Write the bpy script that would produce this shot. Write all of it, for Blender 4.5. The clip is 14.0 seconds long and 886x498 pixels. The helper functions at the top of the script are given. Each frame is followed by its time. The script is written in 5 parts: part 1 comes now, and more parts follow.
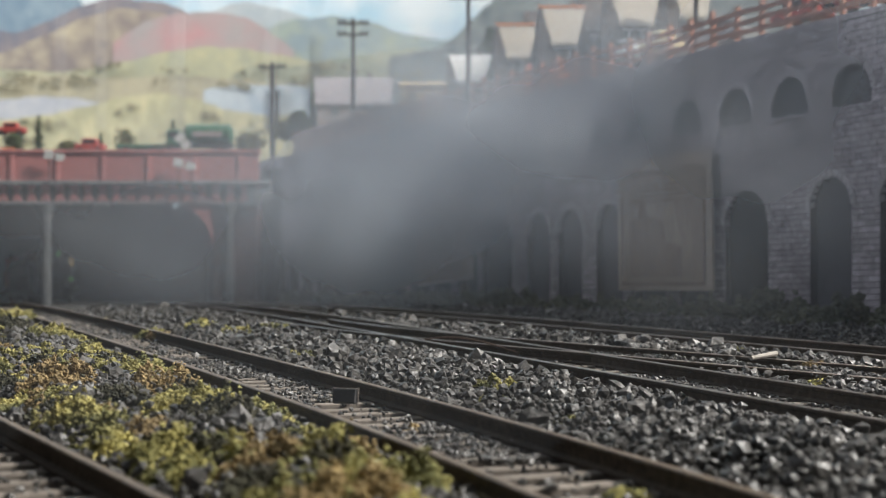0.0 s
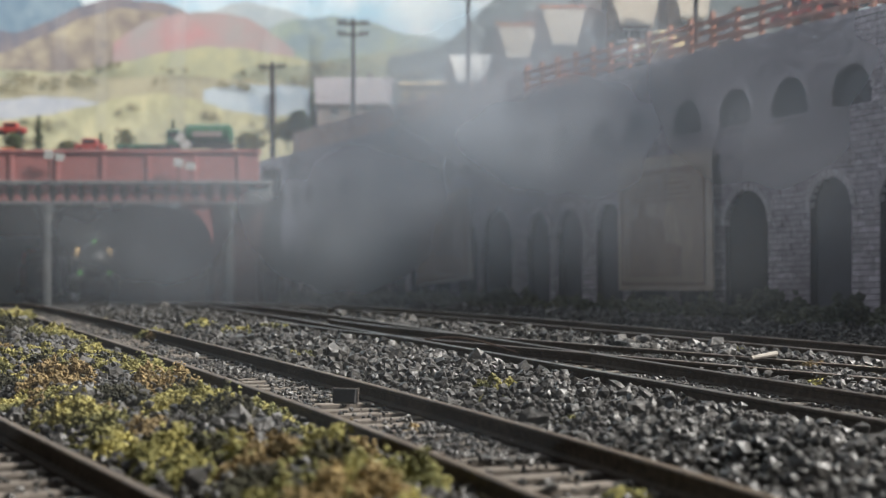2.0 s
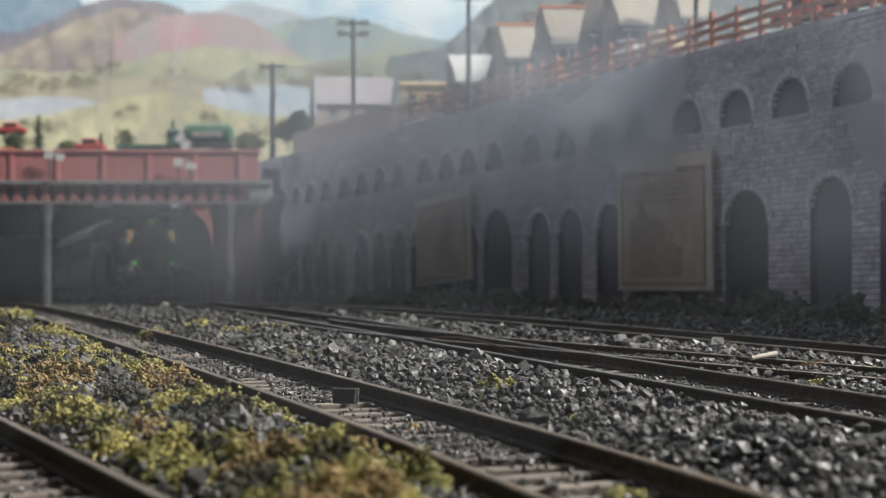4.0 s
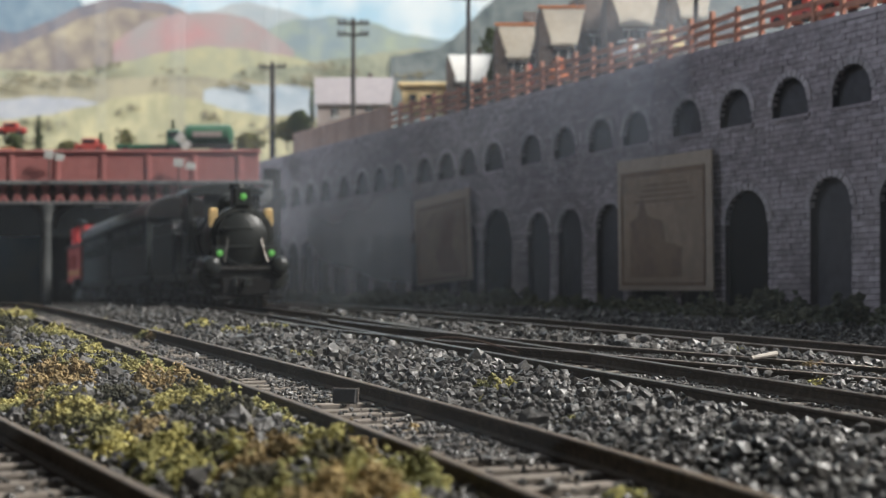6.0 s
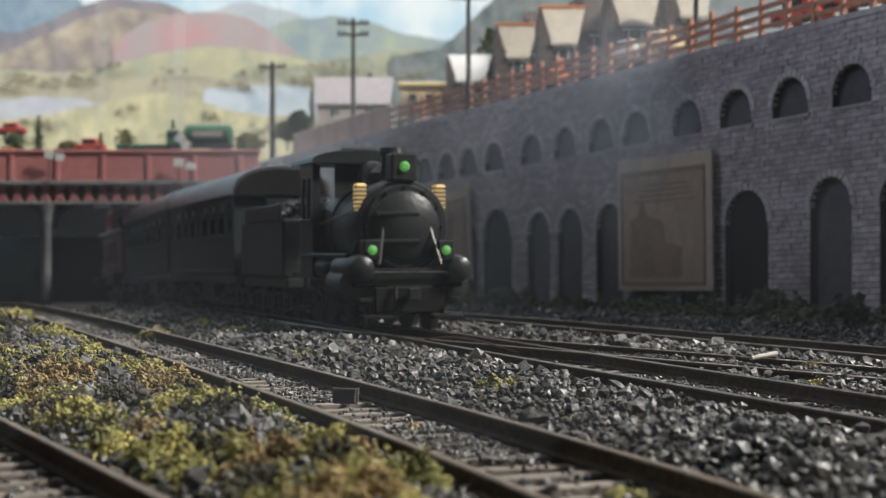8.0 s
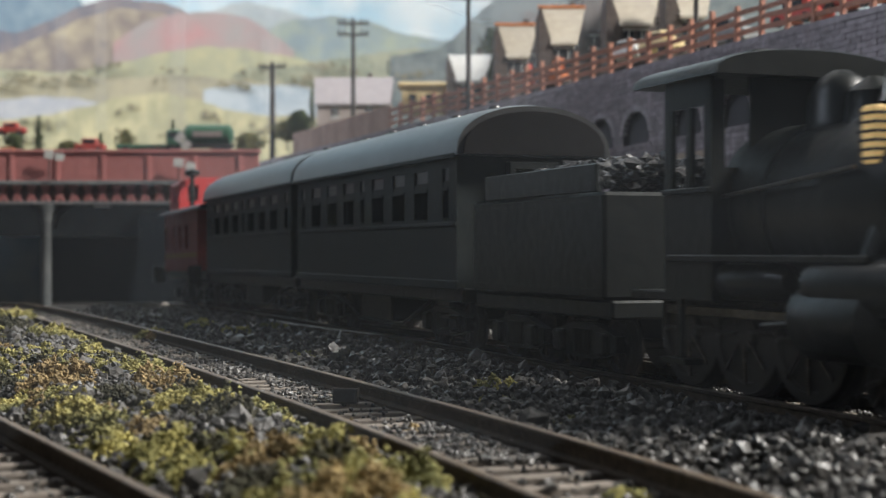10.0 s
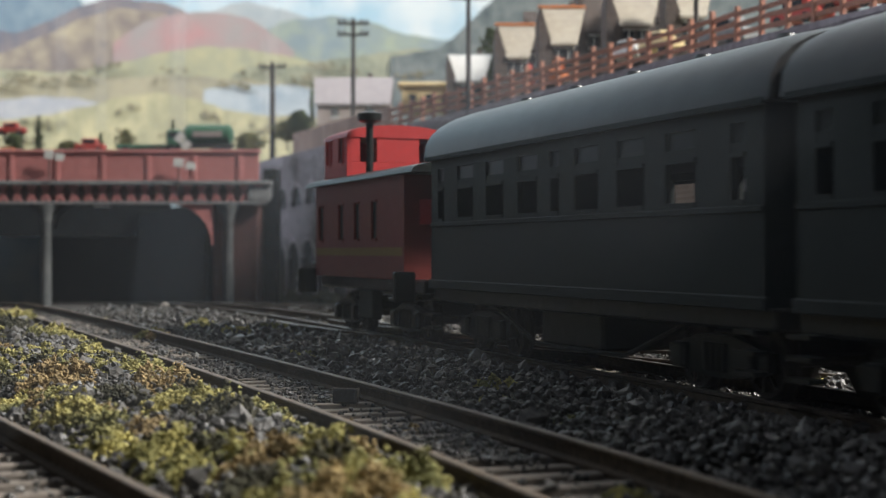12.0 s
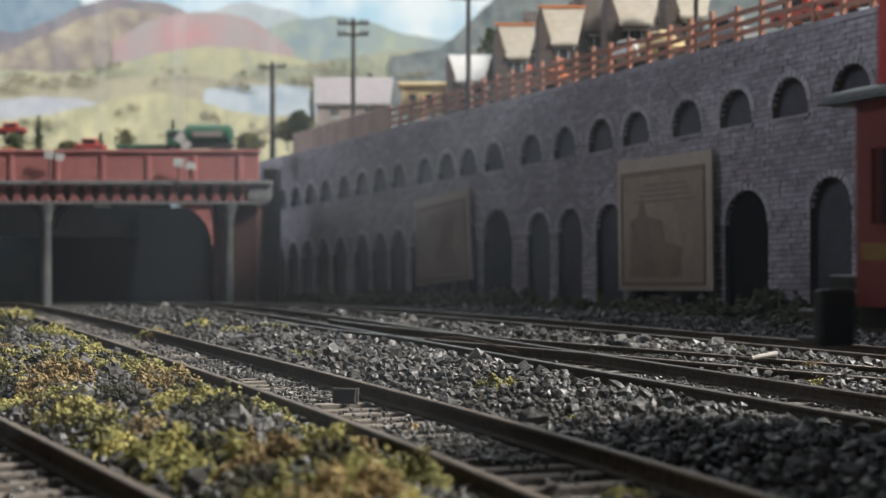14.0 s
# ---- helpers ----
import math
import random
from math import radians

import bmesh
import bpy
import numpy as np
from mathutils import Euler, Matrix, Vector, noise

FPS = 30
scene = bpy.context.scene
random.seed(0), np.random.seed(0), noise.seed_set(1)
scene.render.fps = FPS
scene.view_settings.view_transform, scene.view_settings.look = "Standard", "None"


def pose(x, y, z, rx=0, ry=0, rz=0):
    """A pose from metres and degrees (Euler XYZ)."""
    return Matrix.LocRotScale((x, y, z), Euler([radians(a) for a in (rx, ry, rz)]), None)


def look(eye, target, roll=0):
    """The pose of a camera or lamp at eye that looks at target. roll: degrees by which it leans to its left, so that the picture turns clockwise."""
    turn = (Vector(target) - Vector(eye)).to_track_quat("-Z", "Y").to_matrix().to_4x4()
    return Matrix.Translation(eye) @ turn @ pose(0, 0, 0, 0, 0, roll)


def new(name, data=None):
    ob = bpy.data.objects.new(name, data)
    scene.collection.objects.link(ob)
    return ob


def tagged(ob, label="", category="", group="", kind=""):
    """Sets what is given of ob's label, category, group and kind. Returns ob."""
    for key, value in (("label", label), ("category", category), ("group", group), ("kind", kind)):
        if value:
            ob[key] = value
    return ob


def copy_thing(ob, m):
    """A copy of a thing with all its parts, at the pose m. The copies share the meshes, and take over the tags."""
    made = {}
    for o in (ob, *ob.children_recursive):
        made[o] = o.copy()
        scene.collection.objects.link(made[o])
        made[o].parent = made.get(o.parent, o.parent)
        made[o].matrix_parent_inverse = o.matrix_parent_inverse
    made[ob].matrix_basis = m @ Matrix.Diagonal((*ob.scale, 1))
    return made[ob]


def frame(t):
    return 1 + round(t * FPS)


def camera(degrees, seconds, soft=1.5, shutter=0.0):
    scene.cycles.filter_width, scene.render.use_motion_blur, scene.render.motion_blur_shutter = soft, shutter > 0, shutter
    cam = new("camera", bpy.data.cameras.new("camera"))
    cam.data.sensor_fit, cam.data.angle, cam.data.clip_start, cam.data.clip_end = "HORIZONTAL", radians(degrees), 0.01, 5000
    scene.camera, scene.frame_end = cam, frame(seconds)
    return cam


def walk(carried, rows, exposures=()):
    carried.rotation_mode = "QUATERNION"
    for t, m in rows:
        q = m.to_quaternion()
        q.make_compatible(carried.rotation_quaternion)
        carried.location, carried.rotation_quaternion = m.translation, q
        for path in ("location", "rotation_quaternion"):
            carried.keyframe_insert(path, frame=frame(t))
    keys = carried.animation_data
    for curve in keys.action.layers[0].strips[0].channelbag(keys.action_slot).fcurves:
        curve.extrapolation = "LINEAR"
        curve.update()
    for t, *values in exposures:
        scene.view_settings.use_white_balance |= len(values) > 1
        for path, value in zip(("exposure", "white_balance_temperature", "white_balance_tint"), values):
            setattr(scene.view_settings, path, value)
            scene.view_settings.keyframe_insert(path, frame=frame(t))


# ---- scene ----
# A model railway in 1:87. Plan numbers are in millimetres: x right, y away, z above the rail heads.
MM = 0.001
EYE = (0.0, 0.0, 19.6 * MM)
cam = camera(33.57, 14.0, soft=1.2, shutter=0.3)
cam.data.dof.use_dof, cam.data.dof.focus_distance, cam.data.dof.aperture_fstop = True, 0.24, 52
STAND = look(EYE, (0.0, 1.0, EYE[2] + 5 / 2600))
walk(cam, [(0.0, STAND), (14.0, STAND)], exposures=[(0.0, 0.0), (14.0, 0.0)])

# ---- world and light: a key lamp beside the layout, dim room light, two added fills ----
world = bpy.data.worlds.new("room_air")
scene.world = world
world.use_nodes = True
world.node_tree.nodes["Background"].inputs[0].default_value = (0.62, 0.72, 0.85, 1)
world.node_tree.nodes["Background"].inputs[1].default_value = 0.22


def area_light(name, eye, target, wide, high, watts, colour):
    lamp = bpy.data.lights.new(name, "AREA")
    lamp.shape, lamp.size, lamp.size_y, lamp.energy, lamp.color = "RECTANGLE", wide, high, watts, colour
    ob = new(name, lamp)
    ob.matrix_world = look(eye, target)
    return ob


area_light("layout_lamp", (0.95, 0.26, 0.88), (-0.05, 0.45, 0.0), 0.22, 0.22, 34, (1.0, 0.965, 0.91))
# Added soft fill from the left; no window is known there.
area_light("west_fill_light", (-2.44, 0.1, 1.3), (0.0, 0.4, 0.0), 1.3, 1.1, 64, (0.74, 0.84, 1.0))
# Added light that brightens the painted backdrop; no such lamp is known.
area_light("backdrop_fill_light", (-0.2, 1.0, 1.15), (-0.2, 1.8, 0.25), 1.2, 0.15, 9.8, (1.0, 0.98, 0.95))


# ---- materials ----
def material(name, base, second=None, grain=0.002, rough=0.7, metal=0.0, bump=0.0, island=0.0, mix=0.5, coarse=0.02, spec=0.5):
    """Two colours mixed by a fine and a coarse noise, with relief; island: how far pieces of one mesh differ in value."""
    m = bpy.data.materials.new(name)
    m.use_nodes = True
    nt, L = m.node_tree, m.node_tree.links.new
    b = nt.nodes["Principled BSDF"]
    b.inputs["Roughness"].default_value, b.inputs["Metallic"].default_value = rough, metal
    b.inputs["Specular IOR Level"].default_value = spec
    co = nt.nodes.new("ShaderNodeTexCoord")
    fine, wide = nt.nodes.new("ShaderNodeTexNoise"), nt.nodes.new("ShaderNodeTexNoise")
    for node, size in ((fine, grain), (wide, coarse)):
        node.inputs["Scale"].default_value, node.inputs["Detail"].default_value = 1 / size, 5
        L(co.outputs["Object"], node.inputs["Vector"])
    add = nt.nodes.new("ShaderNodeMath")
    add.operation = "ADD"
    L(fine.outputs["Fac"], add.inputs[0])
    L(wide.outputs["Fac"], add.inputs[1])
    ramp = nt.nodes.new("ShaderNodeMapRange")
    ramp.inputs["From Min"].default_value, ramp.inputs["From Max"].default_value = 0.75 - 0.25 * mix, 1.25 - 0.25 * mix
    L(add.outputs[0], ramp.inputs["Value"])
    mixer = nt.nodes.new("ShaderNodeMix")
    mixer.data_type = "RGBA"
    mixer.inputs["A"].default_value = (*base, 1)
    mixer.inputs["B"].default_value = (*(second or [c * 0.6 for c in base]), 1)
    L(ramp.outputs["Result"], mixer.inputs["Factor"])
    out = mixer.outputs["Result"]
    if island:
        geo, info, both = nt.nodes.new("ShaderNodeNewGeometry"), nt.nodes.new("ShaderNodeObjectInfo"), nt.nodes.new("ShaderNodeMath")
        both.operation = "ADD"
        L(geo.outputs["Random Per Island"], both.inputs[0])
        L(info.outputs["Random"], both.inputs[1])
        value = nt.nodes.new("ShaderNodeMapRange")
        value.inputs["From Max"].default_value = 2.0
        value.inputs["To Min"].default_value, value.inputs["To Max"].default_value = 1 - island, 1 + island
        L(both.outputs[0], value.inputs["Value"])
        hsv = nt.nodes.new("ShaderNodeHueSaturation")
        L(value.outputs["Result"], hsv.inputs["Value"])
        L(out, hsv.inputs["Color"])
        out = hsv.outputs["Color"]
    L(out, b.inputs["Base Color"])
    if bump:
        bm_ = nt.nodes.new("ShaderNodeBump")
        bm_.inputs["Strength"].default_value, bm_.inputs["Distance"].default_value = bump, grain * 0.5
        L(fine.outputs["Fac"], bm_.inputs["Height"])
        L(bm_.outputs["Normal"], b.inputs["Normal"])
    return m


def glow(name, colour, strength):
    m = material(name, colour)
    b = m.node_tree.nodes["Principled BSDF"]
    b.inputs["Emission Color"].default_value, b.inputs["Emission Strength"].default_value = (*colour, 1), strength
    return m


EARTH = material("ballast_earth", (0.018, 0.018, 0.017), (0.05, 0.046, 0.041), 0.0012, 0.95, bump=0.6)
STONE = material("ballast_stone", (0.017, 0.018, 0.019), (0.082, 0.077, 0.071), 0.0012, 0.4, bump=0.6, island=0.95)
PALE = material("pale_chip", (0.5, 0.47, 0.42), (0.34, 0.3, 0.26), 0.001, 0.7)
MOSS = material("moss_foam", (0.54, 0.47, 0.165), (0.13, 0.13, 0.052), 0.004, 0.95, bump=0.5, island=0.8, coarse=0.012)
OCHRE = material("ochre_foam", (0.54, 0.4, 0.18), (0.24, 0.175, 0.085), 0.0012, 0.95, bump=0.5, island=0.5)
DARKFOAM = material("sooty_foam", (0.028, 0.034, 0.022), (0.06, 0.055, 0.035), 0.0012, 0.95, bump=0.5, island=0.6)
HEDGE = material("dark_foam", (0.05, 0.066, 0.042), (0.09, 0.09, 0.055), 0.0012, 0.95, bump=0.5, island=0.6)
RAIL = material("rail_brown", (0.125, 0.098, 0.07), (0.06, 0.047, 0.036), 0.001, 0.8, 0.0, 0.2, spec=0.2)
RUSTTOP = material("rusty_head", (0.23, 0.17, 0.115), (0.14, 0.1, 0.07), 0.0012, 0.5, 0.3, 0.1)
RAILTOP = material("rail_head", (0.42, 0.38, 0.34), (0.25, 0.2, 0.16), 0.0015, 0.32, 0.9, 0.1)
TIE = material("sleeper_wood", (0.12, 0.10, 0.085), (0.22, 0.19, 0.16), 0.0009, 0.85, bump=0.4, island=0.4)
BRICK = material("wall_block", (0.37, 0.325, 0.345), (0.2, 0.17, 0.18), 0.0022, 0.85, bump=0.5, island=0.42, coarse=0.035)
MORTAR = material("wall_joint", (0.07, 0.062, 0.07), (0.045, 0.04, 0.045), 0.0012, 0.95, bump=0.3)
# Niche backing, much darker than the wall's blocks.
RECESS = material("niche_backing", (0.07, 0.068, 0.075), (0.045, 0.043, 0.048), 0.003, 0.95, bump=0.3)
VOUSSOIR = material("arch_block", (0.38, 0.345, 0.36), (0.27, 0.24, 0.25), 0.0016, 0.85, bump=0.35, island=0.3)
FENCE = material("fence_wood", (0.42, 0.19, 0.12), (0.28, 0.13, 0.09), 0.002, 0.8, bump=0.3, island=0.25)
BOARDS = material("fence_boards", (0.44, 0.3, 0.24), (0.3, 0.2, 0.16), 0.002, 0.85, bump=0.3, island=0.35)
POLE = material("pole_wood", (0.075, 0.07, 0.068), (0.045, 0.04, 0.04), 0.0015, 0.8, bump=0.3)
POSTER = material("poster_paper", (0.31, 0.225, 0.16), (0.22, 0.16, 0.115), 0.004, 0.8)
POSTER_EDGE = material("poster_border", (0.38, 0.3, 0.235), (0.3, 0.24, 0.19), 0.003, 0.8)
POSTER_DARK = material("poster_print", (0.13, 0.09, 0.07), (0.2, 0.135, 0.09), 0.003, 0.85)
# Shaded copy of REDBRICK: paints shade on abutment, pier and bracket backing.
SHADEBRICK = material("shaded_brick", (0.12, 0.062, 0.056), (0.08, 0.045, 0.042), 0.0025, 0.9, bump=0.3, spec=0.2)
REDBRICK = material("bridge_brick", (0.5, 0.19, 0.18), (0.4, 0.15, 0.14), 0.0025, 0.8, bump=0.3, island=0.2)
GREYIRON = material("bridge_grey", (0.27, 0.27, 0.265), (0.17, 0.175, 0.18), 0.003, 0.7, bump=0.2)
COLUMN = material("column_grey", (0.13, 0.135, 0.135), (0.075, 0.08, 0.082), 0.004, 0.8, bump=0.2)
# Even dark grey for the deck and the dark corner brackets.
DARKIRON = material("bridge_dark", (0.055, 0.058, 0.06), (0.035, 0.036, 0.038), 0.003, 0.85, spec=0.2)
# Near-black whose colour stands in for shade in tunnel, gap and niches.
SHADEBLACK = material("shade_black", (0.009, 0.01, 0.01), (0.006, 0.007, 0.007), 0.004, 0.95, spec=0.1)
WHITE_IRON = material("white_iron", (0.6, 0.6, 0.58), (0.45, 0.45, 0.45), 0.003, 0.6)
ROOM = material("room_paint", (0.3, 0.3, 0.3), (0.26, 0.26, 0.27), 0.05, 0.9, coarse=0.4)
TABLE = material("layout_board", (0.16, 0.17, 0.1), (0.1, 0.11, 0.06), 0.004, 0.9, bump=0.3)


# ---- mesh helpers ----
def finish(name, bm, mat, parent=None, label="", at=(0, 0, 0), smooth=False):
    """One mesh object from a bmesh in millimetres."""
    bmesh.ops.scale(bm, vec=(MM, MM, MM), verts=bm.verts)
    me = bpy.data.meshes.new(name)
    bm.to_mesh(me)
    bm.free()
    me.materials.append(mat)
    if smooth:
        me.shade_smooth()
        me.set_sharp_from_angle(angle=radians(38))
    ob = new(name, me)
    ob.location = Vector(at) * MM
    if parent:
        ob.parent = parent
    return tagged(ob, label=label)


part = finish


def base(name, label, category, at=(0, 0, 0), turn=0.0, group=""):
    """An Empty at a thing's base."""
    ob = new(name)
    ob.empty_display_size = 0.005
    ob.matrix_world = Matrix.Translation(Vector(at) * MM) @ pose(0, 0, 0, 0, 0, turn)
    return tagged(ob, label, category, group)


def box(bm, x0, x1, y0, y1, z0, z1, bevel=0.0, m=None):
    made = bmesh.ops.create_cube(bm, size=1, matrix=(m or Matrix()) @ Matrix.Translation(((x0 + x1) / 2, (y0 + y1) / 2, (z0 + z1) / 2)) @ Matrix.Diagonal((abs(x1 - x0), abs(y1 - y0), abs(z1 - z0), 1)))
    if bevel:
        edges = list({e for v in made["verts"] for e in v.link_edges})
        bmesh.ops.bevel(bm, geom=edges, offset=bevel, segments=1, affect="EDGES")
    return bm


def block(*size, bevel=0.0, m=None):
    return box(bmesh.new(), *size, bevel=bevel, m=m)


def rod(bm, a, b, r0, r1=None, sides=12):
    """A tapered round bar from a to b."""
    a, b = Vector(a), Vector(b)
    q = (b - a).to_track_quat("Z", "Y").to_matrix().to_4x4()
    bmesh.ops.create_cone(bm, cap_ends=True, segments=sides, radius1=r0, radius2=r0 if r1 is None else r1, depth=(b - a).length, matrix=Matrix.Translation((a + b) / 2) @ q)
    return bm


def lathe(bm, a, b, rings, sides=24):
    """A turned body along a to b: rings of (share of the length, radius)."""
    a, b = Vector(a), Vector(b)
    q = (b - a).to_track_quat("Z", "Y").to_matrix()
    loops = []
    for s, r in rings:
        loops.append([bm.verts.new(a + (b - a) * s + q @ Vector((r * math.cos(k * math.tau / sides), r * math.sin(k * math.tau / sides), 0))) for k in range(sides)])
    for p, o in zip(loops, loops[1:]):
        for k in range(sides):
            bm.faces.new((p[k], p[(k + 1) % sides], o[(k + 1) % sides], o[k]))
    bm.faces.new(loops[0][::-1])
    bm.faces.new(loops[-1])
    return bm


def extrude(bm, outline, depth, m=None):
    """A plate of that outline in x and z, going back along y by depth."""
    m = m or Matrix()
    front = [bm.verts.new(m @ Vector((x, 0, z))) for x, z in outline]
    back = [bm.verts.new(m @ Vector((x, depth, z))) for x, z in outline]
    n = len(outline)
    bm.faces.new(front)
    bm.faces.new(back[::-1])
    for k in range(n):
        bm.faces.new((front[k], back[k], back[(k + 1) % n], front[(k + 1) % n]))
    bmesh.ops.recalc_face_normals(bm, faces=bm.faces)
    return bm


def cloud(name, verts, faces, mat, label="", category="", kind="stuff", parent=None):
    """One mesh out of many small pieces given in millimetres."""
    me = bpy.data.meshes.new(name)
    me.from_pydata((np.asarray(verts) * MM).tolist(), [], np.asarray(faces).tolist())
    me.materials.append(mat)
    ob = new(name, me)
    if parent:
        ob.parent = parent
    return tagged(ob, label, category, kind=kind)


# ---- tracks: lines in plan ----
def dip(y):
    """The line falls away towards the tunnel: height of the rail heads at the depth y."""
    return np.interp(y, [0, 430, 520, 620, 700, 860, 2200], [0, 0, -0.6, -2.0, -4.6, -10.4, -58])


def line_path(x, y, angle, before, after, step=6.0):
    """A straight line through (x, y), running away at that angle to the left of straight right."""
    c, s = -math.cos(radians(angle)), math.sin(radians(angle))
    n = int((before + after) / step)
    return [(x + c * (-before + k * step), y + s * (-before + k * step), angle) for k in range(n + 1)]


def bend_path(x, y, angle, legs, step=5.0):
    """From (x, y) away from the camera: legs of (length, degrees turned)."""
    out = [(x, y, angle)]
    for length, turn in legs:
        n = max(1, int(length / step))
        for _ in range(n):
            angle += turn / n / 2
            x, y = x - math.cos(radians(angle)) * length / n, y + math.sin(radians(angle)) * length / n
            angle += turn / n / 2
            out.append((x, y, angle))
    return out


PATH_A = bend_path(38.0, 49.0, 74.5, [(150, -6.0), (90, -1.0), (1100, 0)])
PATH_T = line_path(-29.85, 420.5, 70, 480, 1500)
PATH_C = line_path(39.5, 389.6, 64, 420, 700)
PATH_Z = line_path(-30, 113, 62, 70, 620)
PATH_D = bend_path(150.0, 127.0, 55, [(238, 0), (120, 15)])
GAUGE = 16.5


def rail_mesh(path, side):
    """A rail beside a path: foot, web and head."""
    prof = [(-1.1, -2.5), (1.1, -2.5), (1.1, -2.1), (0.25, -1.8), (0.25, -0.75), (0.55, -0.55), (0.55, -0.12), (0.42, 0.0), (-0.42, 0.0), (-0.55, -0.12), (-0.55, -0.55), (-0.25, -0.75), (-0.25, -1.8), (-1.1, -2.1)]
    bm, loops = bmesh.new(), []
    for x, y, a in path:
        nx, ny = math.sin(radians(a)), math.cos(radians(a))
        o = side * (GAUGE / 2 + 0.5)
        loops.append([bm.verts.new((x + nx * (o + p), y + ny * (o + p), z + float(dip(y)))) for p, z in prof])
    n = len(prof)
    for p, q in zip(loops, loops[1:]):
        for k in range(n):
            f = bm.faces.new((p[k], p[(k + 1) % n], q[(k + 1) % n], q[k]))
            f.material_index = 1 if k in (6, 7, 8) else 0
    bm.faces.new(loops[0][::-1])
    bm.faces.new(loops[-1])
    bmesh.ops.recalc_face_normals(bm, faces=bm.faces)
    return bm


def track(path, label, ties=True, first=0.0, last=1e9, limit=120, head=None):
    t = base("railway_track", label, "track")
    tagged(t, kind="structure")
    for side in (-1, 1):
        r = part("rail", rail_mesh(path, side), RAIL, t, "brown rusty rail with a worn bright head")
        r.data.materials.append(head or RAILTOP)
    if ties:
        proto = block(-15, 15, -1.25, 1.25, -4.0, -2.35, bevel=0.12)
        bmesh.ops.scale(proto, vec=(MM, MM, MM), verts=proto.verts)
        me = bpy.data.meshes.new("sleeper")
        proto.to_mesh(me)
        proto.free()
        me.materials.append(TIE)
        run, count, prev = 0.0, 0, path[0]
        nxt = 0.0
        for p in path[1:]:
            d = math.hypot(p[0] - prev[0], p[1] - prev[1])
            while nxt <= run + d and count < limit:
                f = (nxt - run) / d
                x, y = prev[0] + (p[0] - prev[0]) * f, prev[1] + (p[1] - prev[1]) * f
                if first <= nxt <= last:
                    tie = new("sleeper", me)
                    tie.matrix_world = pose(x * MM, y * MM, (random.uniform(-0.12, 0.1) + float(dip(y))) * MM, 0, random.uniform(-0.6, 0.6), 90 - p[2] + random.uniform(-1.2, 1.2))
                    tie.parent = t
                    count += 1
                nxt += 6.6
            run, prev = run + d, p
    return t


def off_path(px, py, path):
    """Distance of points from a path's line, in plan."""
    P = np.array([(a, b) for a, b, _ in path])
    P = P[[0, len(P) // 2, -1]] if len({round(a, 3) for _, _, a in path}) == 1 else P[::8]
    d = np.full(len(px), 1e9)
    for a, b in zip(P, P[1:]):
        v = b - a
        t = np.clip(((px - a[0]) * v[0] + (py - a[1]) * v[1]) / (v @ v), 0, 1)
        d = np.minimum(d, np.hypot(px - a[0] - t * v[0], py - a[1] - t * v[1]))
    return d


track(PATH_A, "plain model railway track with brown rails on weathered sleepers", head=RUSTTOP)
track(PATH_T, "main model railway track with polished rails in dark ballast")
track(PATH_C, "model railway track in shade along the retaining wall", limit=70)
track(PATH_Z, "model railway track with a rusty rail beside mossy ground", limit=60, head=RUSTTOP)
track(PATH_D, "diverging track of a turnout, with thin pale rails", last=200)


# ---- ground ----
def rise(x, y):
    """Height of the ground: mounds between the tracks, shallow beds under them."""
    x, y = np.asarray(x, float), np.asarray(y, float)
    a, z = off_path(x, y, PATH_A), off_path(x, y, PATH_Z)
    t, c = off_path(x, y, PATH_T), off_path(x, y, PATH_C)
    near = np.minimum(np.minimum(a, z), np.minimum(t, c))
    h = -3.1 + 1.3 * np.clip((near - 11) / 14, 0, 1)
    mossy = (a > 12) & (x < np.interp(y, [p[1] for p in PATH_A], [p[0] for p in PATH_A]))
    h = h + np.where(mossy, 0.9 * np.clip((near - 11) / 10, 0, 1), 0)
    h = h + dip(y)
    return h + 0.35 * np.sin(x * 0.31 + y * 0.17) * np.sin(y * 0.23 - x * 0.11) * np.clip((near - 9) / 8, 0, 1)


gx, gy = np.meshgrid(np.linspace(-600, 620, 245), np.concatenate([np.linspace(-500, 40, 10), np.linspace(48, 760, 180), np.linspace(800, 2000, 13)]))
gz = rise(gx.ravel(), gy.ravel())
nx_, ny_ = gx.shape[1], gx.shape[0]
quads = [(j * nx_ + i, j * nx_ + i + 1, (j + 1) * nx_ + i + 1, (j + 1) * nx_ + i) for j in range(ny_ - 1) for i in range(nx_ - 1)]
cloud("ground", np.c_[gx.ravel(), gy.ravel(), gz], quads, EARTH, "dark earthy layout ground under loose ballast", "ground", "structure")

OCTA = np.array([(1, 0, 0), (-1, 0, 0), (0, 1, 0), (0, -1, 0), (0, 0, 1), (0, 0, -1)], float)
OCTA_F = np.array([(0, 2, 4), (2, 1, 4), (1, 3, 4), (3, 0, 4), (2, 0, 5), (1, 2, 5), (3, 1, 5), (0, 3, 5)])
phi = (1 + 5 ** 0.5) / 2
ICO = np.array([(-1, phi, 0), (1, phi, 0), (-1, -phi, 0), (1, -phi, 0), (0, -1, phi), (0, 1, phi), (0, -1, -phi), (0, 1, -phi), (phi, 0, -1), (phi, 0, 1), (-phi, 0, -1), (-phi, 0, 1)]) / 1.9
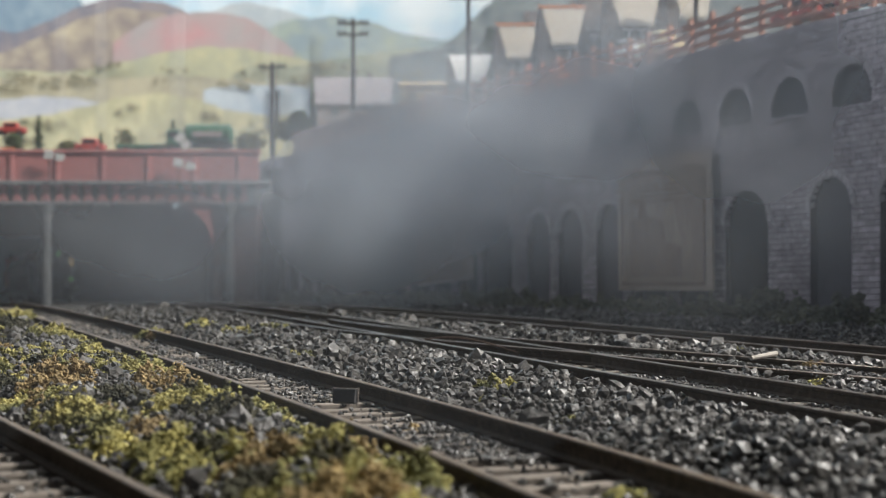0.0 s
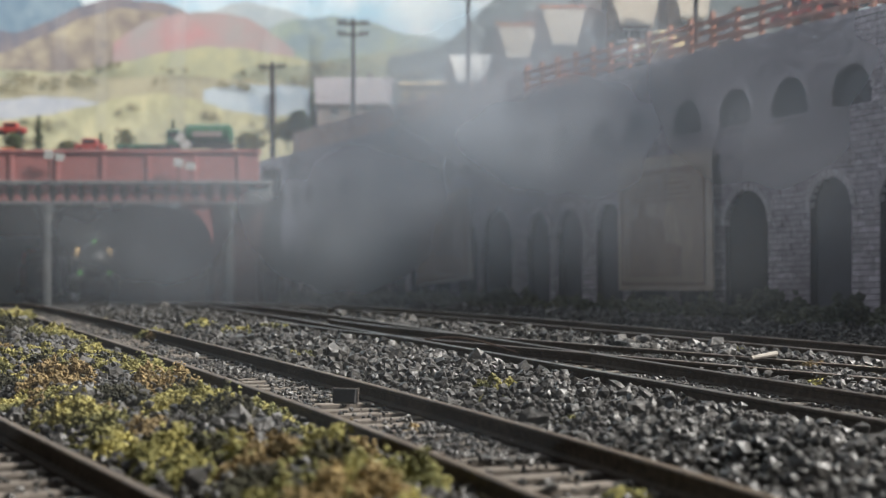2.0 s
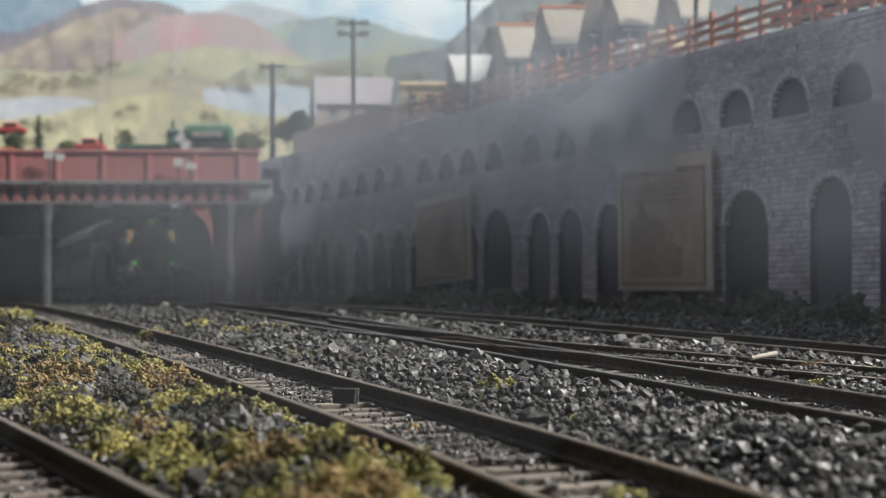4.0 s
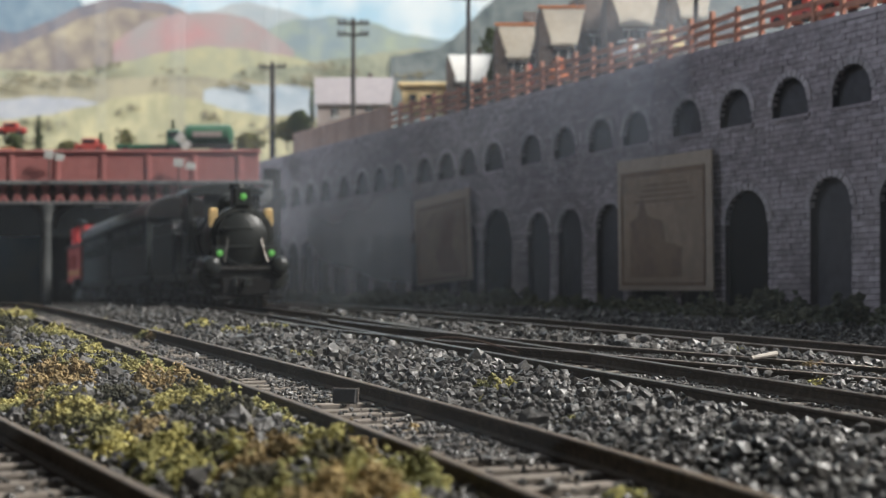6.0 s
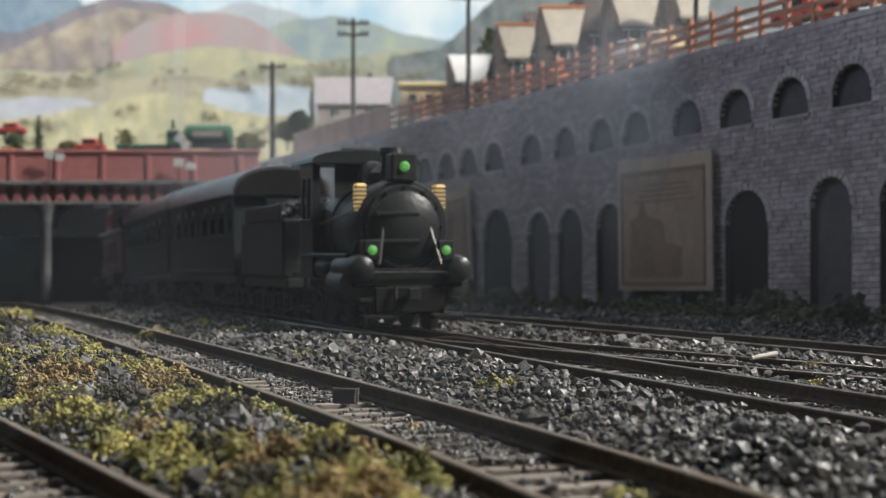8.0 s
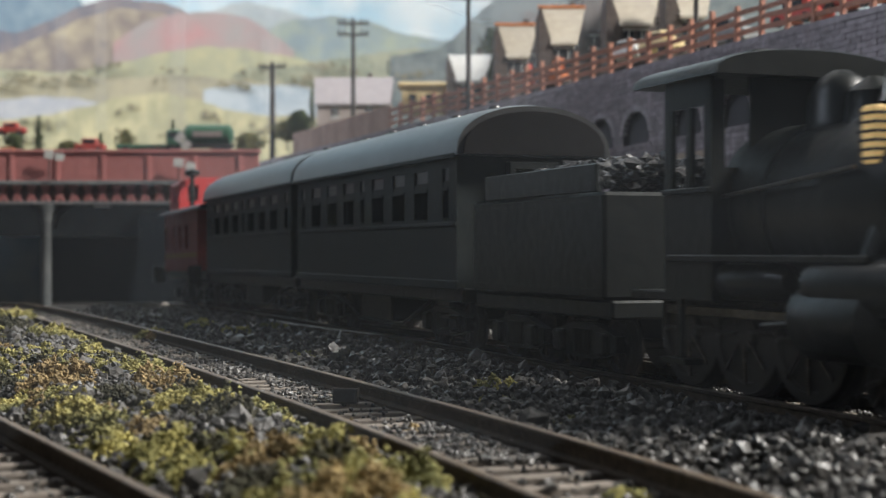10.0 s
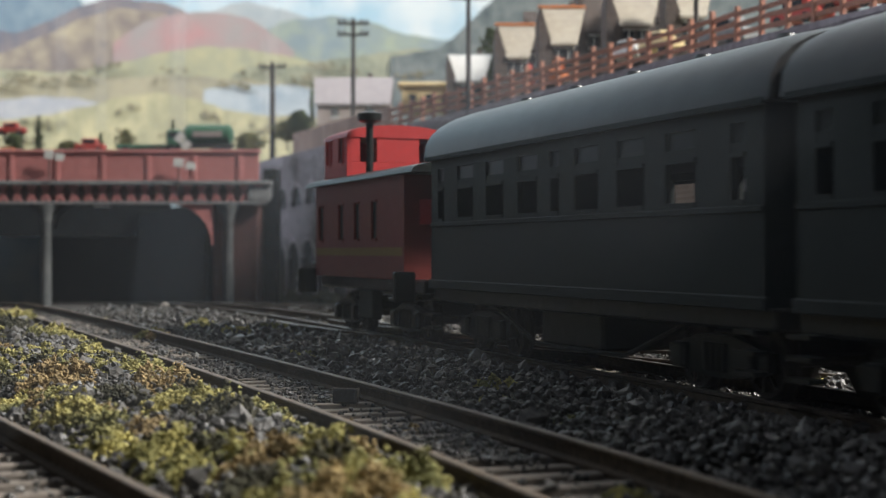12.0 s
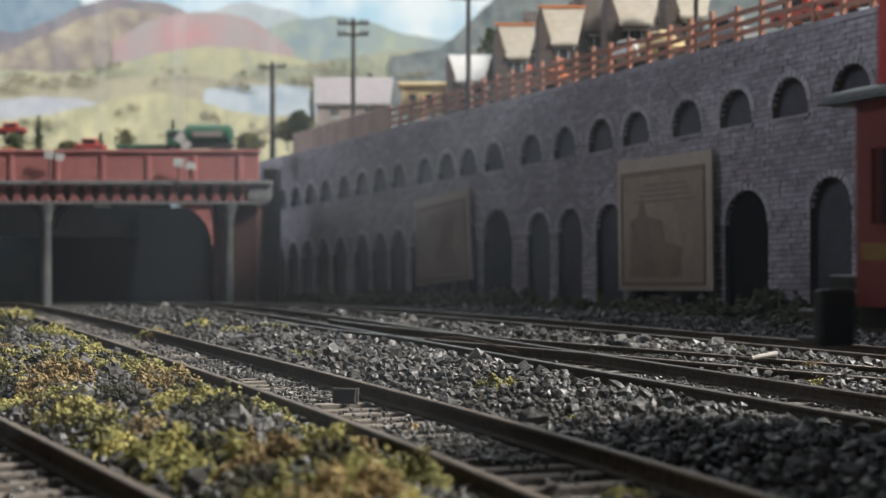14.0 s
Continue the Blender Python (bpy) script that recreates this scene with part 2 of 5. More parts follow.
ICO_F = np.array([(0, 11, 5), (0, 5, 1), (0, 1, 7), (0, 7, 10), (0, 10, 11), (1, 5, 9), (5, 11, 4), (11, 10, 2), (10, 7, 6), (7, 1, 8), (3, 9, 4), (3, 4, 2), (3, 2, 6), (3, 6, 8), (3, 8, 9), (4, 9, 5), (2, 4, 11), (6, 2, 10), (8, 6, 7), (9, 8, 1)])
rng = np.random.default_rng(4)


def scatter(centres, sizes, shape=OCTA, faces=OCTA_F, jitter=0.45, flat=0.75):
    """Verts and faces of many uneven lumps."""
    n, k = len(centres), len(shape)
    v = shape[None] * (1 + jitter * rng.uniform(-1, 1, (n, k, 3)))
    q = rng.normal(size=(n, 4))
    q /= np.linalg.norm(q, axis=1)[:, None]
    w, x, y, z = q.T
    R = np.stack([1 - 2 * (y * y + z * z), 2 * (x * y - z * w), 2 * (x * z + y * w), 2 * (x * y + z * w), 1 - 2 * (x * x + z * z), 2 * (y * z - x * w), 2 * (x * z - y * w), 2 * (y * z + x * w), 1 - 2 * (x * x + y * y)], 1).reshape(n, 3, 3)
    v = np.einsum("nij,nkj->nki", R, v * np.asarray(sizes)[:, None, None])
    v[:, :, 2] *= flat
    v += np.asarray(centres)[:, None, :]
    return v.reshape(-1, 3), (faces[None] + (np.arange(n) * k)[:, None, None]).reshape(-1, faces.shape[1])


def strewn(n, y0, y1, power=1.0):
    """Random places in plan on the bed, closer together near the front."""
    y = y0 * (y1 / y0) ** (rng.random(n) ** power)
    x = rng.uniform(-0.36, 0.36, n) * (y + 30)
    return x, y


def ballast():
    x, y = strewn(74000, 95, 560, 0.72)
    a, t, z, c, d = (off_path(x, y, p) for p in (PATH_A, PATH_T, PATH_Z, PATH_C, PATH_D))
    free = np.minimum.reduce([a, t, z, c, np.where(y < 330, d, 99)])
    on_rail = np.abs(free - GAUGE / 2 - 0.5) < 1.3
    left = x < np.interp(y, [p[1] for p in PATH_A], [p[0] for p in PATH_A])
    patch = np.sin(x * 0.21 + y * 0.05) * np.sin(y * 0.083 + 0.6) > -0.25
    keep = ~on_rail & ~((free < 7.6) & (rng.random(len(x)) < np.where(patch & (y > 152), 0.1, 0.86))) & ~(left & (rng.random(len(x)) < 0.3))
    x, y, free = x[keep], y[keep], free[keep]
    s = rng.lognormal(-0.36, 0.36, len(x)) * np.clip(0.8 + y / 900, 0.8, 1.3)
    s = np.where(free < 8, s * 0.55, s)
    zz = rise(x, y) + 0.15 * s + np.where(free < 8, 0.75, rng.random(len(x)) ** 2 * 1.9)
    s = s * np.where(y < 240, 0.68, 0.8)
    near = y < 340
    for pick, shape, faces, label in ((near, ICO, ICO_F, "loose dark grey and brown crushed stone ballast"), (~near, OCTA, OCTA_F, "dark crushed stone ballast farther along the tracks")):
        v, f = scatter(np.c_[x, y, zz][pick], s[pick], shape, faces, 0.5, 0.9)
        cloud("ballast", v, f, STONE, label, "gravel")
    x, y = strewn(420, 100, 500)
    v, f = scatter(np.c_[x, y, rise(x, y) + 0.9], rng.uniform(0.2, 0.5, len(x)))
    cloud("pale_gravel", v, f, PALE, "scattered pale chips lying on the ballast", "gravel")


ballast()


# ---- retaining wall with two rows of blind arches ----
def wall_point(t, s, z):
    """t along the wall and away, s out of its face, z up."""
    return (116 - 0.438 * t - 0.899 * s, 423 + 0.899 * t - 0.438 * s, z)


WALL_M = Matrix(((-0.438, -0.899, 0, 116), (0.899, -0.438, 0, 423), (0, 0, 1, 0), (0, 0, 0, 1)))
T0, T1 = -215.0, 565.0
wall_top = lambda t: 87.6 - 0.0272 * t
course_drop = lambda t: -0.0368 * t
UPPER = [-211, -184, -158, -131, -105, -79, -55, -29, -2.6, 24.7, 51.4, 78, 108.6, 132, 157.7, 184, 216, 240, 261, 284, 314, 336, 359, 383, 409, 432, 455, 478, 505, 528, 551]
LOWER = [-206, -178, -150, -120, -90, -56, -23, 6.5, 46, 72.5, 99, 126, 154, 178, 213, 240, 266, 290, 314, 336, 359, 389, 413, 436, 459, 482, 510, 534]
NICHES = [(t, 61.6, 3.8, 8.2) for t in UPPER] + [(t, -11.0 if t in (46, 213) else 1.0, *((44.0, 12.5) if t == 213 else (41.0, 11.0) if t == 46 else (32.0, 9.0))) for t in LOWER]  # centre, sill, straight part, radius


def niche_half(n, z):
    """Half the width of a niche at the height z above its own level line, or -1."""
    t, sill, up, r = n
    if z < sill or z > sill + up + r:
        return -1.0
    if z <= sill + up:
        return r
    return math.sqrt(max(0.0, r * r - (z - sill - up) ** 2))


def retaining_wall():
    wall = base("retaining_wall", "long grey block retaining wall with two rows of arched niches", "wall")
    tagged(wall, kind="structure")
    course, face = 1.75, []
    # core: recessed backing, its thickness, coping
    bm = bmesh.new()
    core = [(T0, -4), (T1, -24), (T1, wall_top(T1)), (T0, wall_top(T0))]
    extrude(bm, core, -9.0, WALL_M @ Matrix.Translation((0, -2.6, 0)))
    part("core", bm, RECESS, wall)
    bm = bmesh.new()
    extrude(bm, [(T0, wall_top(T0) - 1.2), (T1, wall_top(T1) - 1.2), (T1, wall_top(T1) + 0.6), (T0, wall_top(T0) + 0.6)], -11.5, WALL_M @ Matrix.Translation((0, 0.03, 0)))
    part("coping", bm, BRICK, wall)
    # joints: strips between the niches, each course one layer of strips; blocks proud of them
    mv, mf, bv, bf, pieces = [], [], [], [], []

    def slab(v, f, ta, tb, za, zb, s0, s1):
        k = len(v)
        for t, z in ((ta, za), (tb, za), (tb, zb), (ta, zb)):
            zz = min(z + course_drop(t), wall_top(t) - 1.2)
            v.append(wall_point(t, s1, zz))
            v.append(wall_point(t, s0, zz))
        f.extend([(k, k + 2, k + 4, k + 6), (k, k + 1, k + 3, k + 2), (k + 4, k + 5, k + 7, k + 6), (k, k + 6, k + 7, k + 1), (k + 2, k + 3, k + 5, k + 4)])

    rows = int((112) / course)
    for i in range(rows):
        z0 = -12 + i * course
        z1, zm = z0 + course, z0 + course / 2
        gaps = sorted((n[0] - h, n[0] + h) for n in NICHES for h in [niche_half(n, zm)] if h > 0)
        t, spans = T0, []
        for a, b in gaps:
            if a > t:
                spans.append((t, a))
            t = max(t, b)
        spans.append((t, T1))
        for a, b in spans:
            if z0 + course_drop(b) > wall_top(b) - 1.2:
                continue
            slab(mv, mf, a, b, z0, z1, -2.6, -0.25)
            length = 4.3
            s = a + (0 if i % 2 else -length / 2)
            while s < b:
                e = s + length
                p, q = max(s, a) + 0.09, min(e, b) - 0.09
                if q - p > 0.5 and z0 + 0.4 + course_drop(p) < wall_top(p) - 1.2:
                    proud = random.uniform(-0.1, 0.24)
                    if -14 < (p + q) / 2 < 62 and 8 < zm < 60 and len(pieces) < 300:
                        pieces.append((p, q, z0 + 0.1, z1 - 0.1, proud))
                    else:
                        slab(bv, bf, p, q, z0 + 0.1, z1 - 0.1, -0.3, proud)
                s = e
    cloud("joints", mv, mf, MORTAR, parent=wall)
    cloud("blocks", bv, bf, BRICK, parent=wall)
    # arch rings
    for n in NICHES:
        t, sill, up, r = n
        vv, ff, m = [], [], 13
        for k in range(m):
            a0, a1 = math.pi * k / m + 0.02, math.pi * (k + 1) / m - 0.02
            j = len(vv)
            for a, rr in ((a0, r - 0.1), (a0, r + 2.0), (a1, r + 2.0), (a1, r - 0.1)):
                tt, zz = t - rr * math.cos(a), sill + up + rr * math.sin(a)
                for s in (0.42, -1.6):
                    vv.append(wall_point(tt, s, zz + course_drop(tt)))
            ff.extend([(j, j + 2, j + 4, j + 6), (j, j + 1, j + 3, j + 2), (j + 2, j + 3, j + 5, j + 4), (j + 4, j + 5, j + 7, j + 6), (j, j + 6, j + 7, j + 1)])
        cloud("arch_ring", vv, ff, VOUSSOIR, kind="", parent=wall)
        if sill > 50:
            vv, ff = [], []
            slab(vv, ff, t - r - 1.0, t + r + 1.0, sill - 1.0, sill, -2.6, 0.5)
            cloud("niche_sill", vv, ff, BRICK, kind="", parent=wall)
    # near-black panels in the two widest niches, painting their shade
    for t, w, z in ((46, 10.8, 30), (213, 12.3, 33)):
        bm = bmesh.new()
        arc = [(t - w * math.cos(a), z + course_drop(t) + w * math.sin(a)) for a in np.linspace(0, math.pi, 14)]
        extrude(bm, [(t - w, -4)] + arc + [(t + w, -4)], -0.4, WALL_M @ Matrix.Translation((0, -2.0, 0)))
        part("niche_shade", bm, SHADEBLACK, wall, "near-black panel painting shade in an arched niche")
    return wall, pieces, slab


WALL, WALL_PIECES, SLAB = retaining_wall()

# upper terrace behind the wall
bm = bmesh.new()
tv = [wall_point(T0, -8, wall_top(T0) - 2), wall_point(T1, -8, wall_top(T1) - 2), (900, 1500, 68), (900, 100, 92)]
top = [bm.verts.new(v) for v in tv]
low = [bm.verts.new((v[0], v[1], -4)) for v in tv]
bm.faces.new(top)
bm.faces.new(low[::-1])
for k in range(4):
    bm.faces.new((top[k], low[k], low[(k + 1) % 4], top[(k + 1) % 4]))
bmesh.ops.recalc_face_normals(bm, faces=bm.faces)
tagged(finish("terrace_ground", bm, TABLE), "grassy raised terrace behind the retaining wall", "ground", kind="structure")


# ---- fence along the wall's top ----
def fence():
    f = base("fence", "reddish-brown wooden post and rail fence on the wall", "fence")
    t = -70.0
    while t < 330:
        x, y, z = wall_point(t, -4, wall_top(t) + 0.5)
        lean = random.uniform(-2.5, 2.5)
        part("post", block(-0.85, 0.85, -0.7, 0.7, -1, 12.6 + random.uniform(-0.5, 0.5), bevel=0.1, m=Matrix.Translation((x, y, z)) @ pose(0, 0, 0, 0, lean, 26)), FENCE, f)
        t2 = t + 12.6
        for lift in (4.0, 7.2, 10.4):
            a = Vector(wall_point(t, -4, wall_top(t) + lift + random.uniform(-0.4, 0.4)))
            b = Vector(wall_point(t2, -4, wall_top(t2) + lift + random.uniform(-0.4, 0.4)))
            bm = bmesh.new()
            q = (b - a).to_track_quat("X", "Z").to_matrix().to_4x4()
            box(bm, -(b - a).length / 2, (b - a).length / 2, -0.35, 0.35, -0.8, 0.8, 0.08, Matrix.Translation((a + b) / 2) @ q)
            part("rail", bm, FENCE, f)
        t = t2
    a, b = Vector(wall_point(330, -4, wall_top(330))), Vector(wall_point(470, -4, wall_top(470)))
    n = 46
    for k in range(n):
        p = a.lerp(b, (k + 0.5) / n)
        part("board", block(-1.3, 1.3, -0.3, 0.3, -1, 13 + random.uniform(-0.4, 0.4), m=Matrix.Translation(p) @ pose(0, 0, 0, 0, 0, 116)), BOARDS, f)
    return f


fence()


# ---- telegraph poles ----
def telegraph_pole(x, y, z, height, arms, r=1.0):
    p = base("telegraph_pole", "dark weathered wooden telegraph pole" + (" with crossarms" if arms else ""), "pole", (x, y, z), group="telegraph poles")
    part("pole", rod(bmesh.new(), (0, 0, -1), (0, 0, height), r, r * 0.75), POLE, p, smooth=True)
    for k in range(arms):
        za = height - 3.2 - 6 * k
        arm = part("crossarm", block(-8.5, 8.5, -1.6, -0.5, za - 0.7, za + 0.7, bevel=0.15), POLE, p)
        for s in (-7.6, -4.6, 4.6, 7.6):
            part("insulator", lathe(bmesh.new(), (s, -1, za + 0.6), (s, -1, za + 2.6), [(0, 0.3), (0.3, 0.75), (0.6, 0.55), (0.8, 0.7), (1, 0.3)], 8), POLE, arm)
    return p


def place(px, py, y):
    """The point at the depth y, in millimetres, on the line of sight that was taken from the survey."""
    return ((px - 784) * y / 2600, y, 19.6 + (446 - py) * y / 2600)


for px, top_y, foot_y, depth, arms, r in ((625, 32, 230, 800, 2, 1.35), (482, 110, 285, 900, 1, 1.9), (829, -40, 170, 640, 2, 1.15), (1232, -60, 95, 500, 2, 1.0)):
    xx, yy, zt = place(px, top_y, depth)
    zf = place(px, foot_y, depth)[2] - 8
    telegraph_pole(xx, yy, zf, zt - zf, arms, r)

# ---- billboards ----
def billboard(t0, t1, z0, z1, lean, tall):
    b = base("billboard", "faded brown picture billboard in a pale frame by the wall", "billboard", group="billboards")
    w, h = t1 - t0, z1 - z0
    m = WALL_M @ Matrix.Translation((t0, 3.2, z0)) @ pose(0, 0, 0, 0, lean, 0)
    part("board", block(0, w, -0.8, 0, 0, h, bevel=0.1, m=m), POSTER_EDGE, b)
    part("print", block(w * 0.09, w * 0.93, 0.05, 0.25, h * 0.07, h * 0.86, m=m), POSTER, b)
    for za, zb in ((h * 0.86, h * 0.9), (h * 0.035, h * 0.065)):
        part("frame_line", block(w * 0.08, w * 0.94, 0.05, 0.4, za, zb, m=m), POSTER_DARK, b)
    for ta, tb in ((w * 0.065, w * 0.085), (w * 0.935, w * 0.955)):
        part("frame_line", block(ta, tb, 0.05, 0.4, h * 0.035, h * 0.9, m=m), POSTER_DARK, b)
    bm = bmesh.new()
    if tall:
        pts = [(0.3, 0.1), (0.85, 0.1), (0.85, 0.52), (0.76, 0.56), (0.72, 0.72), (0.66, 0.56), (0.5, 0.52), (0.46, 0.36), (0.3, 0.32)]
    else:
        pts = [(0.15, 0.1), (0.5, 0.1), (0.62, 0.3), (0.5, 0.55), (0.42, 0.8), (0.25, 0.7), (0.32, 0.4)]
    extrude(bm, [(x * w, z * h) for x, z in pts], -0.1, m @ Matrix.Translation((0, 0.32, 0)))
    part("printed_shape", bm, POSTER_DARK, b)
    for k in range(4):
        part("print_bar", block(w * (0.15 + 0.03 * k), w * (0.8 - 0.04 * k), 0.3, 0.36, h * (0.66 + 0.04 * k), h * (0.675 + 0.04 * k), m=m), POSTER_DARK, b)
    for tt in (w * 0.15, w * 0.85):
        part("leg", block(tt - 0.8, tt + 0.8, -2.2, -0.9, -z0 - 4, h * 0.5, m=m), POLE, b)
    return b


billboard(59, 115, 7.0, 53.0, 1.2, True)
billboard(230, 286, 8.0, 47.5, 4.5, False)


# ---- bridge over the tracks ----
BY = 725.0
bridge = base("road_bridge", "red brick road bridge with grey deck edge over the tracks", "bridge")
tagged(bridge, kind="structure")
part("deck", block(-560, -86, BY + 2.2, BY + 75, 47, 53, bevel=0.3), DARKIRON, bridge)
part("bracket_backing", block(-560, -87, BY + 0.6, BY + 2.1, 44.6, 52.4), SHADEBRICK, bridge)
part("flange", block(-560, -87, BY - 3.2, BY + 2.1, 43.0, 44.4, bevel=0.2), GREYIRON, bridge, "grey lower flange of the bridge")
part("string_course", block(-560, -84, BY - 4.6, BY + 2.1, 52.4, 54.6, bevel=0.4), GREYIRON, bridge, "pale grey string course")
part("parapet", block(-560, -91, BY - 1.2, BY + 1.6, 54.6, 68.2), REDBRICK, bridge)
part("coping", block(-560, -90, BY - 2.4, BY + 2.6, 68.2, 70, bevel=0.4), REDBRICK, bridge)
for x in np.arange(-550, -95, 22.5):
    part("pilaster", block(x - 1.2, x + 1.2, BY - 1.9, BY + 1, 54.6, 68.2, bevel=0.2), REDBRICK, bridge)
# raking brackets under the string course
x = -555.0
while x < -90:
    for lean in (-1, 1):
        bm = bmesh.new()
        extrude(bm, [(x + 1.7 + lean * 1.6, 44.4), (x + 2.9 + lean * 1.6, 44.4), (x + 2.9 - lean * 1.3, 52.4), (x + 0.9 - lean * 1.3, 52.4)], 2.6 + 0.1 * lean, Matrix.Translation((0, BY - 2.0, 0)))
        part("corbel", bm, REDBRICK, bridge)
    x += 7.0
for x in (-196.0, -106.0, -300.0):
    part("column", lathe(bmesh.new(), (x, BY + 0.4, -12), (x, BY + 0.4, 43), [(0, 3.6), (0.05, 2.7), (0.84, 2.4), (0.86, 3.1), (0.9, 3.0), (0.97, 5.2), (1, 5.6)], 14), COLUMN, bridge, "weathered grey iron column", smooth=True)
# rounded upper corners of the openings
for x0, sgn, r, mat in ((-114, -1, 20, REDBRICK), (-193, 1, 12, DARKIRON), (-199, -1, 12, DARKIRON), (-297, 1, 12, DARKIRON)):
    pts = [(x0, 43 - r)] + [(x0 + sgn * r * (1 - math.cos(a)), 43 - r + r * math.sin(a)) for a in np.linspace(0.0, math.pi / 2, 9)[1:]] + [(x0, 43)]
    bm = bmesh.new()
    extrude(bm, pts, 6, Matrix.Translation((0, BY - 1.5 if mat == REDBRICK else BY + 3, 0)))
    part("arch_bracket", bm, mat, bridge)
part("pier", block(-114, -103, BY + 3, BY + 60, -12, 43, bevel=0.4), SHADEBRICK, bridge)
part("lamp_housing", block(-172, -164, BY - 2.5, BY + 1, 41.6, 42.9, bevel=0.3), WHITE_IRON, bridge, "small white fitting under the deck")
part("abutment", block(-103, -92, BY + 3, BY + 70, -10, 47, bevel=0.4), SHADEBRICK, bridge)
part("string_end", block(-96, -85, BY - 3.0, BY + 0.4, 44.6, 51.4, bevel=0.4), GREYIRON, bridge)
# Dark panel added to paint the shaded gap beside the bridge end.
part("gap_shade_panel", block(-91.5, -84.5, BY + 21, BY + 40, -14, 62, bevel=0.4), SHADEBLACK, bridge)

# the tunnel behind the bridge, darkness painted near-black, and the raised ground over it
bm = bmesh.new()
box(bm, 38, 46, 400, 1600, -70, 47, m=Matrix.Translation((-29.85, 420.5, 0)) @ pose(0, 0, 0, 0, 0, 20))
# Infill and end board added to close bright gaps behind the bridge.
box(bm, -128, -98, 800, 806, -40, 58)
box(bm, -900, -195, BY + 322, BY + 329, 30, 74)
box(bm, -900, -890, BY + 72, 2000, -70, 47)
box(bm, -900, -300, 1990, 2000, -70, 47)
tagged(finish("tunnel_wall", bm, SHADEBLACK), "near-black tunnel lining under the raised town, its colour standing in for shade", "wall", kind="structure")
bm = bmesh.new()
slant = [(-900, BY + 330), (-210, BY + 330), (-210 - 940 * 0.364, BY + 1270), (-900, BY + 1270)]
low, top = [bm.verts.new((a, b, 47)) for a, b in slant], [bm.verts.new((a, b, 53)) for a, b in slant]
bm.faces.new(low[::-1])
bm.faces.new(top)
for k in range(4):
    bm.faces.new((low[k], low[(k + 1) % 4], top[(k + 1) % 4], top[k]))
tagged(finish("raised_ground", bm, TABLE), "raised layout board carrying road and fields", "ground", kind="structure")
# First board is unseen, added to block west fill from the lower wall.
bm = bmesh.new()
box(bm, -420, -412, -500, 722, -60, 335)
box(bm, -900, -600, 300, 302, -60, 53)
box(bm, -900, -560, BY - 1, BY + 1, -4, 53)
tagged(finish("fill_blocker", bm, SHADEBLACK), "dark boards out of view, the tall one blocking the fill light", "wall", kind="structure")

# ---- painted backdrop ----
BACK = 1820.0


def paint(name, a, b, grain=0.02, coarse=0.12):
    grey = [sum(c) / 3 for c in (a, b)]
    a, b = ([v * 0.7 + 0.3 * g for v in c] for c, g in zip((a, b), grey))
    a, b = [p + 0.3 * (p - q) for p, q in zip(a, b)], [q + 0.35 * (q - p) for p, q in zip(a, b)]
    return material(name, a, b, grain, 0.95, coarse=coarse, mix=0.5)


SKY = paint("painted_sky", (0.78, 0.80, 0.76), (0.42, 0.62, 0.72), 0.06, 0.35)
board = base("painted_backdrop", "painted landscape backdrop of hills, lakes and yellow meadows", "backdrop")
tagged(board, kind="structure")


def to_board(px, py, lift):
    y = BACK - lift
    return ((px - 784) * y / 2600, 19.6 + (446 - py) * y / 2600)


part("sky", block(-1500, 1500, BACK, BACK + 8, -60, 900), SKY, board)


def hill(name, mat, pts, floor_y, lift):
    """A painted shape whose upper edge runs smoothly through a few points."""
    xs = np.linspace(pts[0][0], pts[-1][0], 70)
    px, py = [p[0] for p in pts], [p[1] for p in pts]
    ys = np.interp(xs, px, py)
    for _ in range(3):
        ys[1:-1] = (ys[:-2] + 2 * ys[1:-1] + ys[2:]) / 4
    ys += np.sin(xs * 0.083) * 1.3 + np.sin(xs * 0.21 + 1) * 0.8
    outline = [to_board(xs[0], floor_y, lift)] + [to_board(a, min(b, floor_y - 0.5), lift) for a, b in zip(xs, ys)] + [to_board(xs[-1], floor_y, lift)]
    bm = bmesh.new()
    extrude(bm, outline, 0.6, Matrix.Translation((0, BACK - lift, 0)))
    return part(name, bm, mat, board)


hill("far_peak", paint("paint_haze", (0.33, 0.42, 0.47), (0.42, 0.47, 0.48)), [(330, 70), (380, 12), (430, 0), (480, 12), (560, 35), (640, 40), (720, 66), (800, 74), (900, 80), (1400, 60)], 260, 2)
hill("dark_mountain", paint("paint_purple", (0.19, 0.19, 0.24), (0.27, 0.23, 0.24)), [(-500, 40), (-60, 35), (30, 62), (120, 20), (190, -6), (260, 0), (320, 12), (360, 40), (430, 90)], 260, 4)
hill("blue_corner", paint("paint_blue", (0.16, 0.27, 0.36), (0.24, 0.35, 0.42)), [(-500, -90), (40, -80), (100, -40), (140, 0), (170, 40)], 120, 3)
hill("tan_hill", paint("paint_tan", (0.54, 0.43, 0.26), (0.34, 0.27, 0.21)), [(-500, 150), (0, 96), (70, 66), (140, 34), (210, 12), (300, 24), (360, 60), (420, 100)], 300, 6)
hill("green_far_hill", paint("paint_sage", (0.38, 0.44, 0.30), (0.28, 0.36, 0.34)), [(380, 100), (440, 60), (520, 34), (600, 28), (660, 40), (720, 62), (800, 72), (900, 90)], 300, 8)
hill("mauve_hill", paint("paint_mauve", (0.58, 0.26, 0.25), (0.45, 0.32, 0.3), 0.05), [(200, 78), (250, 40), (320, 22), (400, 22), (450, 38), (490, 66), (520, 90)], 300, 10)
